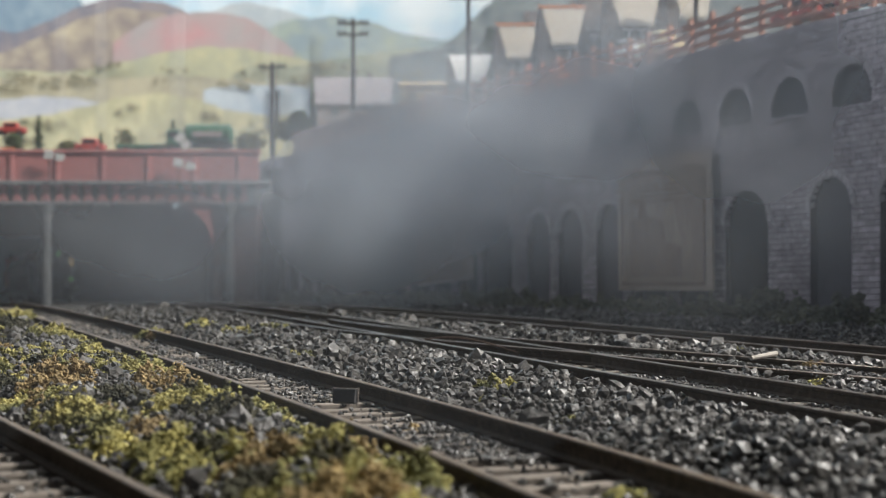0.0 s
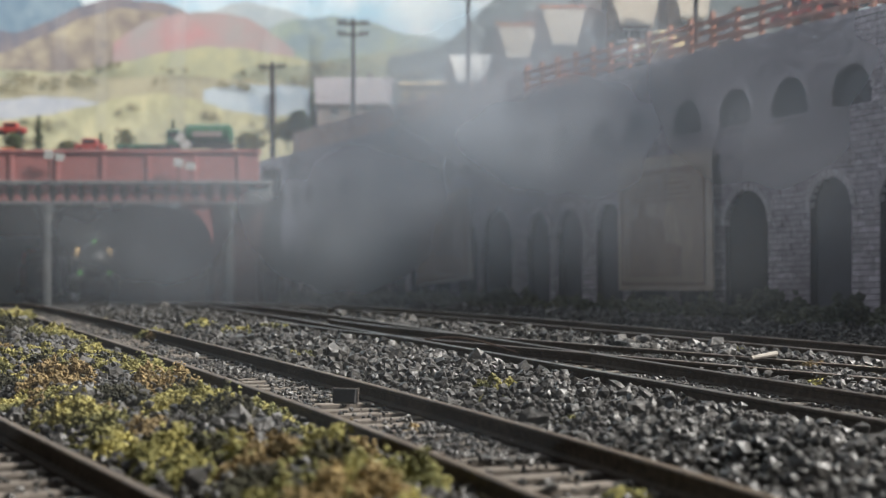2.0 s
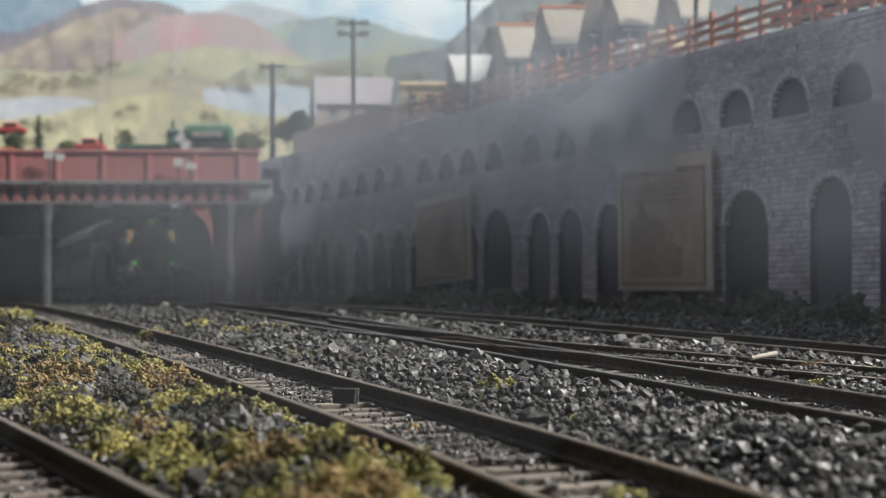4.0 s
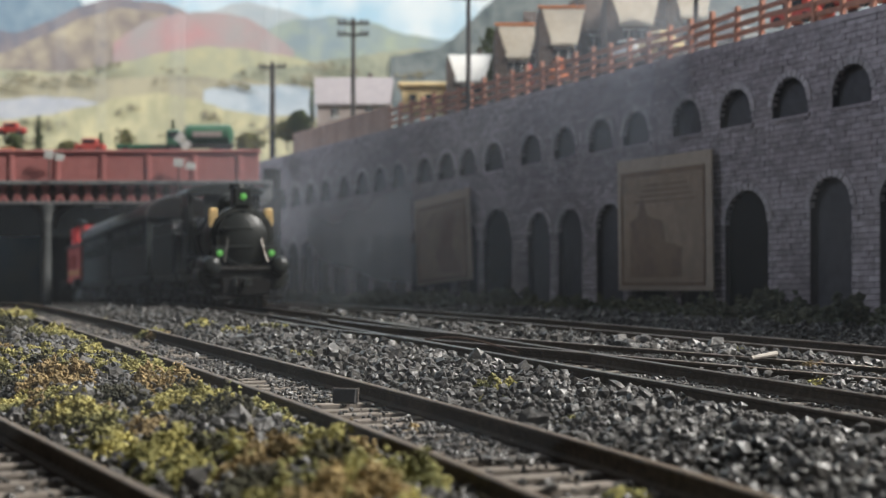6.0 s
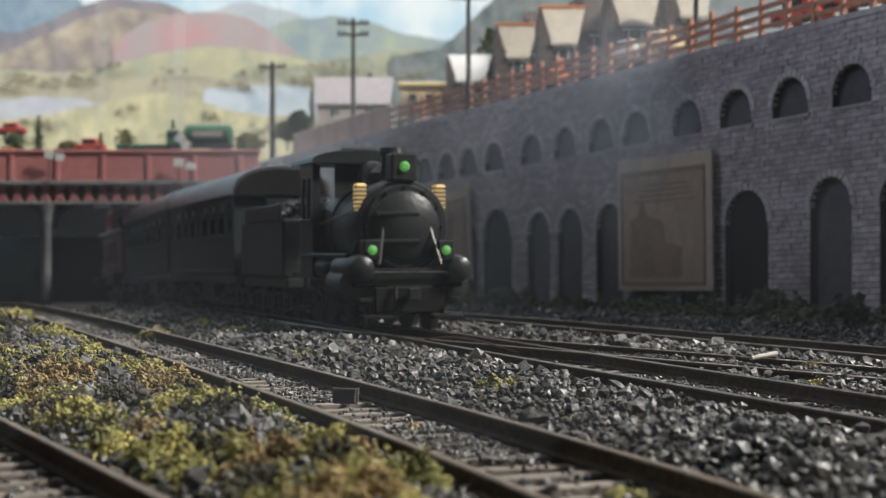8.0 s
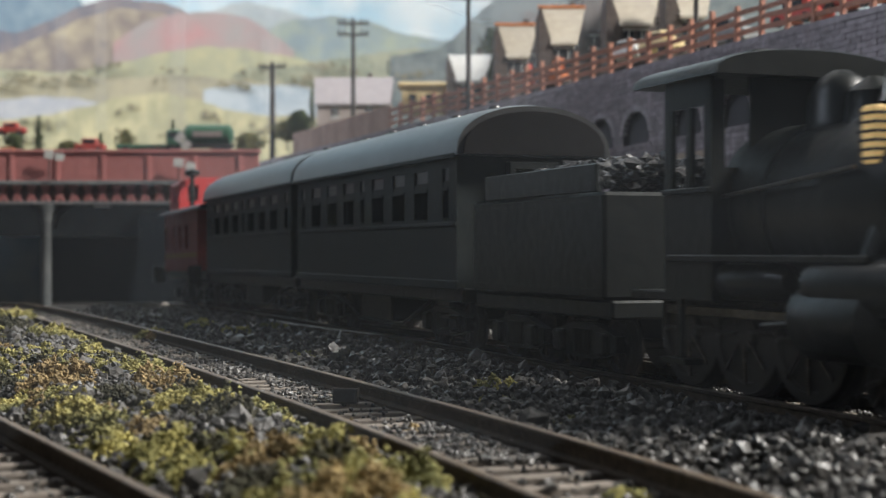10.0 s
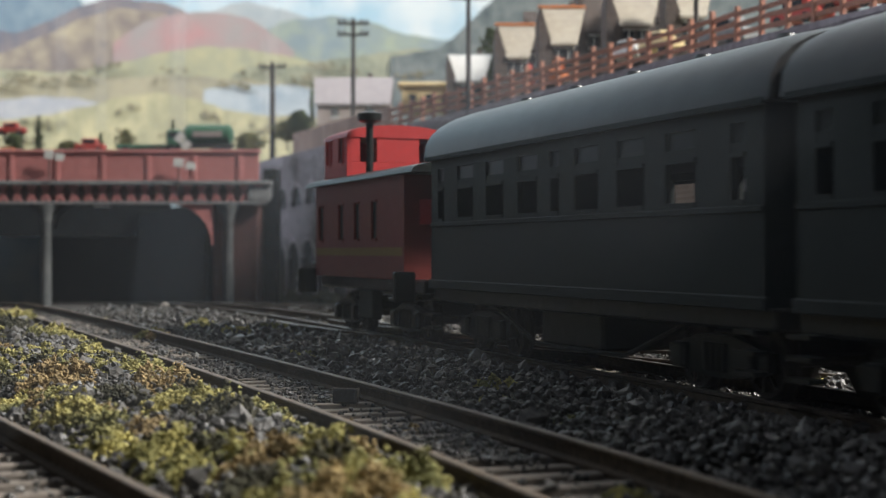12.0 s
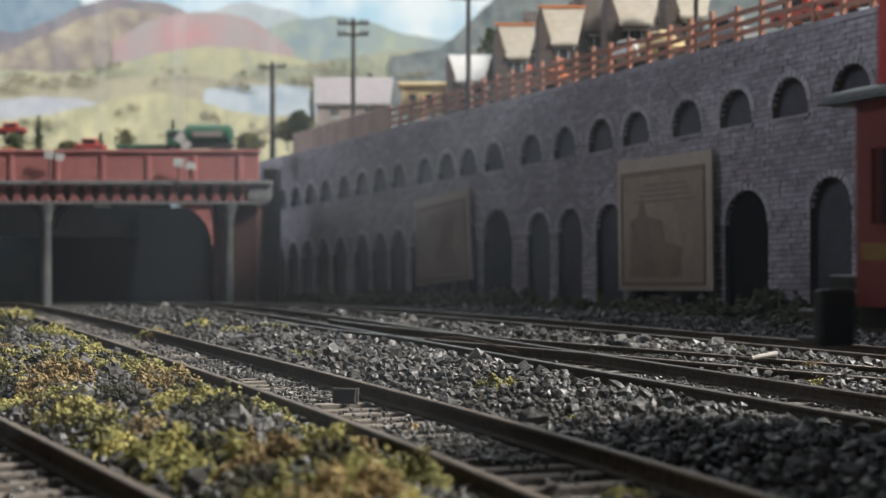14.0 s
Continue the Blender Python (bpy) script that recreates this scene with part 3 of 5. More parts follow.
hill("meadow_hill", paint("paint_meadow", (0.60, 0.53, 0.24), (0.45, 0.43, 0.24)), [(-500, 130), (0, 120), (60, 128), (150, 126), (240, 104), (330, 84), (400, 82), (470, 92), (560, 110), (700, 120), (840, 130)], 330, 12)
hill("wood_belt", paint("paint_wood", (0.20, 0.24, 0.17), (0.34, 0.35, 0.22), 0.012, 0.05), [(410, 132), (450, 114), (500, 124), (540, 112), (600, 104), (660, 96), (720, 86), (800, 90), (900, 96)], 330, 14)
hill("wood_strip", paint("paint_copse", (0.36, 0.33, 0.22), (0.46, 0.40, 0.24), 0.012, 0.05), [(-500, 150), (0, 138), (120, 130), (200, 140), (300, 132), (400, 140), (560, 150), (700, 150)], 330, 16)
hill("lake", paint("paint_lake", (0.32, 0.42, 0.5), (0.46, 0.53, 0.57)), [(360, 160), (400, 152), (470, 150), (540, 153), (580, 160)], 210, 18)
hill("pale_lake", paint("paint_pale", (0.62, 0.60, 0.56), (0.5, 0.5, 0.52)), [(-500, 182), (0, 176), (80, 170), (150, 176), (240, 196)], 225, 18)
hill("yellow_field", paint("paint_field", (0.8, 0.68, 0.3), (0.56, 0.5, 0.24)), [(-500, 222), (0, 212), (70, 206), (150, 190), (220, 170), (300, 164), (370, 184), (430, 202), (520, 206), (600, 210)], 340, 20)

def copses():
    """Painted woods and shrubs: flat dabs along the hill lines."""
    n = 900
    px = rng.uniform(-60, 760, n)
    band = rng.integers(0, 4, n)
    py = np.choose(band, [126 + 10 * np.sin(px * 0.02), 146 + 8 * np.sin(px * 0.03 + 1), 205 + 14 * np.sin(px * 0.017), 240 + 10 * np.sin(px * 0.05)]) + rng.normal(0, 4, n)
    keep = np.sin(px * 0.045 + band * 2.0) + 0.6 * np.sin(px * 0.013 + band) > rng.uniform(-0.4, 1.2, n)
    px, py = px[keep], py[keep]
    y = np.full(len(px), BACK - 24.0)
    v, f = scatter(np.c_[(px - 784) * y / 2600, y, 19.6 + (446 - py) * y / 2600], rng.uniform(1.5, 5.0, len(px)))
    v[:, 1] = BACK - 24 + (v[:, 1] - BACK + 24) * 0.15
    cloud("painted_shrubs", v, f, paint("paint_shrub", (0.13, 0.13, 0.075), (0.25, 0.22, 0.12), 0.01, 0.05), parent=board)


copses()


def seam_glare(px, w, strength):
    """A pale streak painting light reflected along a joint of the backdrop's boards."""
    m = paint("seam_%d" % px, (0.75, 0.73, 0.68), (0.66, 0.64, 0.6))
    nt = m.node_tree
    see, mixer = nt.nodes.new("ShaderNodeBsdfTransparent"), nt.nodes.new("ShaderNodeMixShader")
    mixer.inputs[0].default_value = strength
    nt.links.new(see.outputs[0], mixer.inputs[1])
    nt.links.new(nt.nodes["Principled BSDF"].outputs[0], mixer.inputs[2])
    nt.links.new(mixer.outputs[0], nt.nodes["Material Output"].inputs["Surface"])
    x0, z0 = to_board(px, 230, 30)
    bm = bmesh.new()
    bm.faces.new([bm.verts.new((a, BACK - 30, b)) for a, b in ((x0 - w, z0), (x0 + w, z0), (x0 + w, z0 + 190), (x0 - w, z0 + 190))])
    part("seam_glare", bm, m, board)


for px_, w_, k_ in ((178, 7, 0.09), (314, 10, 0.08), (320, 4, 0.07), (480, 9, 0.08), (108, 7, 0.06), (560, 8, 0.05)):
    seam_glare(px_, w_, k_)

# ---- the room that closes the place ----
for name, dims in (("wall_north", (-2500, 2500, 2050, 2080, -900, 2600)), ("wall_south", (-2500, 2500, -1530, -1500, -900, 2600)),                    ("floor", (-2500, 2500, -1500, 2050, -930, -900)), ("ceiling", (-2500, 2500, -1500, 2050, 2600, 2630))):
    tagged(finish(name, block(*dims), ROOM), "plain painted room surface around the layout", name.split("_")[0], kind="structure")
# east and west walls, out of view, with openings added
bm = bmesh.new()
box(bm, -2530, -2500, -1500, 2050, -900, 600)
box(bm, -2530, -2500, -1500, 2050, 2000, 2600)
box(bm, -2530, -2500, -1500, -700, 600, 2000)
box(bm, -2530, -2500, 900, 2050, 600, 2000)
tagged(finish("wall_west", bm, ROOM), "plain painted room wall out of view, with an added opening", "wall", kind="structure")
bm = bmesh.new()
box(bm, 2500, 2530, -1500, 2050, -900, 1000)
box(bm, 2500, 2530, -1500, 2050, 2400, 2600)
box(bm, 2500, 2530, -1500, 0, 1000, 2400)
box(bm, 2500, 2530, 1400, 2050, 1000, 2400)
tagged(finish("wall_east", bm, ROOM), "plain painted room wall out of view, with an added opening", "wall", kind="structure")


# ---- foam vegetation ----
def foam(name, mat, spots, label, bits=0.85, grain=0.38):
    """Clumps of crumbly foam, each of several small domes set with crumbs: spots of (x, y, radius, height)."""
    cs, ss = [], []
    for x, y, r, h in spots:
        near = float(np.clip(1.5 - y / 400, 0.45, 1.15))
        coarse = grain / near ** 0.5
        m = max(2, int(1.5 + 1.9 * r * r))
        for _ in range(min(m, 26)):
            a, q = rng.uniform(0, math.tau), math.sqrt(rng.random())
            dx, dy, dr = x + math.cos(a) * q * r, y + math.sin(a) * q * r, rng.uniform(0.55, 1.3) * (0.55 + 0.2 * r)
            up = h * (1 - 0.6 * q * q) * rng.uniform(0.35, 1.0)
            n = int(bits * 8.5 * (dr * dr + dr * up * 0.9) * near / grain ** 2 * 0.16) + 6
            d = rng.normal(size=(n, 3))
            d /= np.linalg.norm(d, axis=1)[:, None]
            d[:, 2] = np.abs(d[:, 2])
            k = rng.uniform(0.72, 1.06, n)
            px, py = dx + d[:, 0] * dr * k, dy + d[:, 1] * dr * k
            cs.append(np.c_[px, py, up * 0.35 * rng.random(n) + d[:, 2] * (0.5 * dr + 0.75 * up) * k])
            ss.append(rng.uniform(0.45, 1.15, n) * coarse)
    cs = np.concatenate(cs)
    cs[:, 2] += rise(cs[:, 0], cs[:, 1])
    v, f = scatter(cs, np.concatenate(ss), OCTA, OCTA_F, 0.6, 0.95)
    return cloud(name, v, f, mat, label, "vegetation")


def moss():
    ax, ay = [p[0] for p in PATH_A], [p[1] for p in PATH_A]
    spots, ochre, dark = [], [], []
    n = 0
    while n < 1150:
        y = 92 * (420 / 92) ** rng.random()
        edge = float(np.interp(y, ay, ax)) - 14.0
        x = edge - rng.random() ** 1.1 * (0.30 * y + 25)
        if off_path(np.array([x]), np.array([y]), PATH_Z)[0] < 12.8:
            continue
        patch = math.sin(x * 0.13 + 1.0) * math.sin(y * 0.09 + x * 0.05)
        if patch < -0.2 and rng.random() < 0.85:
            continue
        r = rng.uniform(2.2, 4.6) if n % 6 == 0 else rng.uniform(0.6, 1.9)
        kind = rng.random()
        (spots if kind < 0.62 else ochre if kind < 0.8 else dark).append((x, y, r, r * rng.uniform(0.6, 1.35)))
        n += 1
    # the tallest clumps of the mossy strip
    for x, y, r, h in ((-90, 342, 6.5, 5.0), (-62, 250, 5.5, 3.6), (-70, 262, 5.0, 3.0), (-21.6, 185, 3.4, 3.2), (-11, 154, 4.0, 3.4), (-24.8, 139, 3.6, 3.2), (-3.2, 132, 3.4, 2.4), (-129, 450, 8, 5), (-15, 166, 2.8, 3.0), (-97, 300, 5, 3.4)):
        spots.append((x, y, r, h))
    for x, y, r, h in ((-41, 207, 3.2, 5.5), (-52, 190, 2.6, 3.6), (-30, 152, 2.4, 3.0), (-20, 150, 2.0, 2.6), (-88, 290, 3.6, 3.0), (-12, 178, 2.0, 2.2)):
        ochre.append((x, y, r, h))
    # tufts between the tracks
    for x, y, r, h in ((8, 221, 3.2, 3.0), (4, 214, 2.4, 1.8), (-44, 395, 4.5, 3.0), (-52, 370, 4, 2.6), (-26, 292, 3.2, 2.2), (-33, 300, 3.0, 2.0), (59, 290, 2.8, 2.0), (-66, 400, 4, 3), (16.5, 132, 2.2, 1.6), (25, 130, 2.6, 1.4), (61, 237, 2.6, 1.2), (-17, 251, 2.0, 1.4), (16, 184, 1.8, 1.2), (-74, 373, 3.6, 3.4), (-60, 293, 2.2, 1.6), (38, 207, 1.6, 1.0)):
        spots.append((x, y, r, h))
    for x, y, r, h in ((28, 291, 3.0, 2.6), (24, 268, 2.0, 1.6), (66, 262, 2.6, 2.0), (-71, 366, 3.0, 4.2), (-36.5, 214, 2.2, 5.0), (-37.5, 211, 1.6, 3.6), (-4, 182, 1.6, 1.0), (-10, 230, 1.4, 0.8), (2, 250, 1.6, 0.9), (75, 250, 1.8, 1.2)):
        ochre.append((x, y, r, h))
    for _ in range(90):
        y = 150 * (520 / 150) ** rng.random()
        x = rng.uniform(-0.25, 0.28) * y
        d = min(off_path(np.array([x]), np.array([y]), p)[0] for p in (PATH_A, PATH_T, PATH_C, PATH_D))
        if d > 11:
            (spots if rng.random() < 0.6 else ochre).append((x, y, rng.uniform(0.5, 1.5), rng.uniform(0.4, 1.2)))
    foam("moss_tufts", MOSS, spots, "crumbly yellow-green foam moss on the ballast")
    foam("ochre_tufts", OCHRE, ochre, "crumbly ochre dry foam grass on the ballast")
    foam("dark_tufts", DARKFOAM, dark, "dark clumps of foam among the moss")
    hedge = []
    for _ in range(190):
        t = rng.uniform(-60, 480)
        x, y, _z = wall_point(t, rng.uniform(3, 22), 0)
        hedge.append((x, y, rng.uniform(2.5, 6.5), rng.uniform(2.0, 13.0 if t < 60 else 9.0)))
    foam("wall_weeds", HEDGE, hedge, "dark low weeds growing along the wall's foot", 1.0, 0.9)


moss()


# ---- small things lying on the track bed ----
def loose_things():
    plate = base("track_plate", "small dark square plate lying between the rails", "plate", (-14.0, 209, -1.4), -14)
    part("plate", block(-1.7, 1.7, -0.4, 0.4, -0.6, 1.5, bevel=0.12, m=pose(0, 0, 0, -18, 0, 0)), BLACKMETAL, plate)
    part("rim", block(-1.9, 1.9, 0.3, 0.6, 1.4, 1.6, bevel=0.05), TIE, plate)
    part("rod", rod(bmesh.new(), (1.8, 0.2, -0.8), (1.9, 0.5, 1.7), 0.12, sides=6), TIE, plate)
    stick = base("pale_stick", "short pale stick lying across the rail", "stick", (59, 268, 0.3), 25)
    part("stick", rod(bmesh.new(), (-3.4, 0, 0), (3.4, 1.5, 0.6), 0.4, 0.5, 8), PALE, stick, smooth=True)
    bm, rings = bmesh.new(), []
    for k in range(15):
        a = k / 14
        p = Vector((-9 + 22 * a + 4 * a * a, 336 - 34 * a, -1.6 + 2.6 * math.sin(a * math.pi)))
        rings.append([bm.verts.new(p + Vector((0.12 * math.cos(j), 0.22 * math.cos(j), 0.22 * math.sin(j)))) for j in np.arange(6) * math.tau / 6])
    for p, q in zip(rings, rings[1:]):
        for j in range(6):
            bm.faces.new((p[j], p[(j + 1) % 6], q[(j + 1) % 6], q[j]))
    wire = tagged(finish("loose_wire", bm, WIRE), "thin brown loose wire arching over the rail", "wire")
    lever = base("point_lever", "small dark turnout throw bar with a white tip", "lever", (38, 318, -2))
    part("bar", block(-4, 4, -0.5, 0.5, 0.6, 2.4, bevel=0.1, m=pose(0, 0, 0, 0, 0, -62)), BLACKMETAL, lever)
    part("tip", rod(bmesh.new(), (2.6, -4.4, 0.2), (2.6, -4.4, 3.4), 0.4, sides=8), PALE, lever)
    for x, y, s in ((-39.5, 128, 1.3), (-43, 138, 1.0), (-11, 175, 0.8), (-121, 640, 2.4)):
        v, f = scatter(np.array([(x, y, float(rise([x], [y])[0]) + s * 0.6)]), np.array([s]), ICO, ICO_F, 0.3, 0.8)
        cloud("pale_stone", v, f, PALE, "single pale stone lying on the track bed", "stone", "")


BLACKMETAL = material("black_metal", (0.03, 0.03, 0.03), (0.05, 0.05, 0.05), 0.001, 0.5, 0.3)
WIRE = material("brown_wire", (0.2, 0.11, 0.07), (0.14, 0.08, 0.05), 0.001, 0.5)
loose_things()

# ---- town on the terrace and the bridge ----
CREAM = material("roof_cream", (0.47, 0.42, 0.34), (0.36, 0.32, 0.26), 0.003, 0.8, bump=0.2)
ORANGE = material("ridge_orange", (0.62, 0.22, 0.08), (0.5, 0.18, 0.07), 0.003, 0.7)
DARKWOOD = material("house_wood", (0.13, 0.10, 0.085), (0.08, 0.065, 0.06), 0.003, 0.85, bump=0.3)
SLATE = material("roof_slate", (0.42, 0.38, 0.38), (0.33, 0.3, 0.31), 0.003, 0.8, bump=0.2)
BUFF = material("house_buff", (0.40, 0.34, 0.31), (0.32, 0.27, 0.25), 0.003, 0.85)
WHITE = material("white_paint", (0.72, 0.71, 0.68), (0.6, 0.6, 0.58), 0.003, 0.6)
CANARY = material("cream_yellow", (0.78, 0.62, 0.34), (0.68, 0.52, 0.27), 0.003, 0.6)
VANRED = material("car_red", (0.5, 0.07, 0.05), (0.4, 0.06, 0.05), 0.003, 0.4)
VANORANGE = material("car_orange", (0.62, 0.20, 0.08), (0.5, 0.15, 0.06), 0.003, 0.5)
TANKGREEN = material("tank_green", (0.05, 0.16, 0.09), (0.04, 0.12, 0.07), 0.003, 0.4)
GLASS = material("dark_pane", (0.03, 0.035, 0.04), (0.05, 0.055, 0.06), 0.003, 0.15)
TYRE = material("tyre_rubber", (0.03, 0.03, 0.03), (0.04, 0.04, 0.04), 0.002, 0.8)


def house(px0, px1, ridge_y, eave_y, depth, roof_mat, wall_mat, prow, label, ridge=True):
    """A gabled house whose ridge runs across; prow: how far the ridge sticks out past the eaves on each side."""
    x0, _, zr = place(px0, ridge_y, depth)
    x1 = place(px1, ridge_y, depth)[0]
    ze = place(px0, eave_y, depth)[2]
    h = base("house", label, "house", ((x0 + x1) / 2, depth, 60), group="houses above the wall")
    w, zr, ze = (x1 - x0) / 2, zr - 60, ze - 60
    run = max(8.0, (zr - ze) * 0.75)
    for s in (-1, 1):
        bm = bmesh.new()
        a = [bm.verts.new(v) for v in ((-w, 0, zr), (w, 0, zr), (w - prow, s * run, ze), (-w + prow, s * run, ze))]
        b = [bm.verts.new((v.co.x, v.co.y, v.co.z - 1.2)) for v in a]
        bm.faces.new(a)
        bm.faces.new(b[::-1])
        for k in range(4):
            bm.faces.new((a[k], b[k], b[(k + 1) % 4], a[(k + 1) % 4]))
        bmesh.ops.recalc_face_normals(bm, faces=bm.faces)
        part("roof_slope", bm, roof_mat, h)
    if ridge:
        part("ridge", block(-w - 0.3, w + 0.3, -1.0, 1.0, zr - 0.6, zr + 0.8, bevel=0.2), ORANGE, h, "orange ridge cap")
    bm = bmesh.new()
    wi = w - prow - 1.0
    pts = [(-run + 2, 0), (run - 2, 0), (run - 2, ze), (0, zr - 1.6), (-run + 2, ze)]
    extrude(bm, pts, 2 * wi, Matrix.Rotation(math.pi / 2, 4, "Z") @ Matrix.Translation((0, -wi, 0)))
    wall = part("wall", bm, wall_mat, h)
    for k in (-0.5, 0.45):
        win = part("window", block(wi * k - 2, wi * k + 2, -run + 1.6, -run + 2.1, ze - 8, ze - 2.4, bevel=0.1), GLASS, wall)
        part("window_frame", box(box(block(wi * k - 2.5, wi * k + 2.5, -run + 1.3, -run + 2, ze - 8.7, ze - 8), wi * k - 2.5, wi * k + 2.5, -run + 1.3, -run + 2, ze - 2.4, ze - 1.8), wi * k - 0.2, wi * k + 0.2, -run + 1.3, -run + 2, ze - 8, ze - 2.4), WHITE, win)
    if prow > 2.5:
        bm = bmesh.new()
        extrude(bm, [(-w - 0.8, 0), (-w + prow + 3, 0), (-w + prow + 0.5, ze), (-w + 0.2, zr - 1), (-w - 0.8, zr - (zr - ze) * 0.4)], run * 1.8, Matrix.Translation((0, -run + 1, 0)))
        part("gable", bm, wall_mat, h)
    part("chimney", block(w * 0.35, w * 0.35 + 2.4, 2, 5, ze, zr + 3.0, bevel=0.2), DARKWOOD, h)
    return h


house(877, 951, 44, 106, 690, CREAM, DARKWOOD, 4.6, "small dark wooden house with cream prow roof and orange ridge")
house(953, 1035, 13, 83, 650, CREAM, DARKWOOD, 4.6, "dark wooden house with a broad cream prow roof")
house(1072, 1168, -16, 50, 610, CREAM, DARKWOOD, 4.6, "grey-brown house with a pale prow roof")
house(1176, 1262, -36, 36, 585, CREAM, DARKWOOD, 4.6, "pale-roofed house behind the fence and pole")
house(1020, 1092, -24, 64, 720, DARKWOOD, DARKWOOD, 3.0, "tall dark brown wooden house between paler ones", False)
house(926, 972, 20, 96, 740, DARKWOOD, DARKWOOD, 2.0, "narrow dark brown house between paler ones", False)
house(1140, 1200, -50, 40, 690, DARKWOOD, DARKWOOD, 3.0, "dark brown house behind the pale roofs", False)
house(792, 870, 97, 146, 745, WHITE, DARKWOOD, 4.2, "little house with a white prow roof", False)
house(556, 697, 137, 186, 865, SLATE, BUFF, 1.5, "buff house with a pale slate roof", False)


def vehicle(px, py, depth, length, tall, mat, label, cat="car", turn=0, roofed=True):
    """A small road vehicle: body, cabin, windows, wheels."""
    x, y, z = place(px, py, depth)
    c = base("car" if cat == "car" else "truck", label, cat, (x, y, z), turn, "vehicles on the upper road")
    w = length * 0.2
    part("body", block(-length / 2, length / 2, -w, w, tall * 0.18, tall * 0.62, bevel=tall * 0.08), mat, c)
    if roofed:
        cabin = part("cabin", block(-length * 0.28, length * 0.25, -w * 0.88, w * 0.88, tall * 0.6, tall, bevel=tall * 0.12), mat, c)
        for s in (-1, 1):
            part("side_window", block(-length * 0.22, length * 0.19, s * w * 0.88 - 0.1, s * w * 0.88 + 0.1, tall * 0.66, tall * 0.9), GLASS, cabin)
    for dx in (-0.3, 0.3):
        for s in (-1, 1):
            part("wheel", rod(bmesh.new(), (dx * length, s * w - 0.6, tall * 0.18), (dx * length, s * w + 0.6, tall * 0.18), tall * 0.2, sides=12), TYRE, c, smooth=True)
    return c


vehicle(992, 158, 640, 17, 13, VANORANGE, "orange van parked behind the fence", turn=70)
vehicle(937, 172, 670, 12, 15, VANRED, "small red vehicle behind the fence", turn=80)
vehicle(1170, 98, 560, 20, 9, CANARY, "cream yellow car behind the fence", turn=-62)
vehicle(1112, 112, 580, 18, 9, WHITE, "white car behind the fence", turn=-60)
vehicle(1290, 92, 520, 24, 12, GREYIRON, "dark grey car with pale roof by the fence", turn=-60)
vehicle(1520, 20, 440, 24, 10, VANRED, "red car at the top of the wall", turn=-62)
vehicle(1420, 46, 470, 22, 9, VANRED, "dull red car behind the fence", turn=-62)
vehicle(160, 272, 775, 16, 8, VANRED, "red car on the bridge road")
vehicle(20, 240, 800, 16, 7, VANRED, "red car on the road behind the bridge")
vehicle(14, 285, 770, 14, 7, VANORANGE, "orange car on the bridge road")

# yellow depot building
x, y, z = place(762, 200, 770)
depot = base("depot", "long cream yellow building with flat overhanging roof", "building", (x, y, z))
body = part("wall", block(-15, 14, -6, 14, 0, 13), CANARY, depot)
part("roof", block(-17, 16, -8, 16, 13, 15.4, bevel=0.6), CANARY, depot)
for k in range(3):
    part("window", block(-11 + 8.6 * k, -7.5 + 8.6 * k, -6.3, -5.9, 4, 9), GLASS, body)

# tank truck on the bridge
x, y, z = place(368, 270, 765)
truck_ = base("tank_truck", "dark green tank truck with a pale panel on its tank", "truck", (x, y, z), group="vehicles on the upper road")
tank = part("tank", lathe(bmesh.new(), (-12, 0, 9.2), (13, 0, 9.2), [(0, 3.0), (0.06, 5.4), (0.94, 5.4), (1, 3.0)], 20), TANKGREEN, truck_, smooth=True)
part("panel", block(-7, 8, -5.7, -5.2, 7.8, 10.6), BUFF, tank, "pale illegible panel")
part("chassis", block(-20, 13, -3.6, 3.6, 2.2, 4.2, bevel=0.3), BLACKMETAL, truck_)
cabin = part("cab", block(-21, -13.5, -4, 4, 3, 11.5, bevel=0.8), TANKGREEN, truck_)
part("cab_window", block(-19.6, -15, -4.15, -3.9, 7.4, 10.4), GLASS, cabin)
for dx in (-18, 4, 9):
    for s in (-1, 1):
        part("wheel", rod(bmesh.new(), (dx, s * 3.6 - 0.7, 2), (dx, s * 3.6 + 0.7, 2), 2.0, sides=14), TYRE, truck_, smooth=True)
x, y, z = place(262, 270, 770)
flat = base("flat_truck", "low green flatbed truck on the bridge", "truck", (x, y, z), group="vehicles on the upper road")
part("bed", block(-16, 16, -4, 4, 1.5, 4.0, bevel=0.4), TANKGREEN, flat)
for dx in (-11, 11):
    for s in (-1, 1):
        part("wheel", rod(bmesh.new(), (dx, s * 3.6 - 0.6, 1.6), (dx, s * 3.6 + 0.6, 1.6), 1.6, sides=12), TYRE, flat, smooth=True)


def little_sign(px, py, depth, w, h, tilt):
    x, y, z = place(px, py, depth)
    s = base("road_sign", "small white sign plates on a post", "sign", (x, y, z), group="signs on the bridge")
    part("post", rod(bmesh.new(), (0, 0.6, -14), (0, 0.6, 1), 0.35, sides=8), POLE, s)
    part("plate", block(-w / 2, w / 2, -0.3, 0.2, -h / 2, h / 2, bevel=0.1, m=pose(0, 0, 0, 0, tilt, 0)), WHITE, s)
    part("plate", block(w * 0.7, w * 1.7, -0.3, 0.2, -h / 2 - 0.6, h / 2 - 1.0, bevel=0.1, m=pose(0, 0, 0, 0, tilt, 0)), WHITE, s)


little_sign(316, 288, 719, 5.0, 4.0, 8)
little_sign(86, 274, 719, 4.4, 4.0, 5)
little_sign(318, 244, 745, 4.0, 5.0, 40)


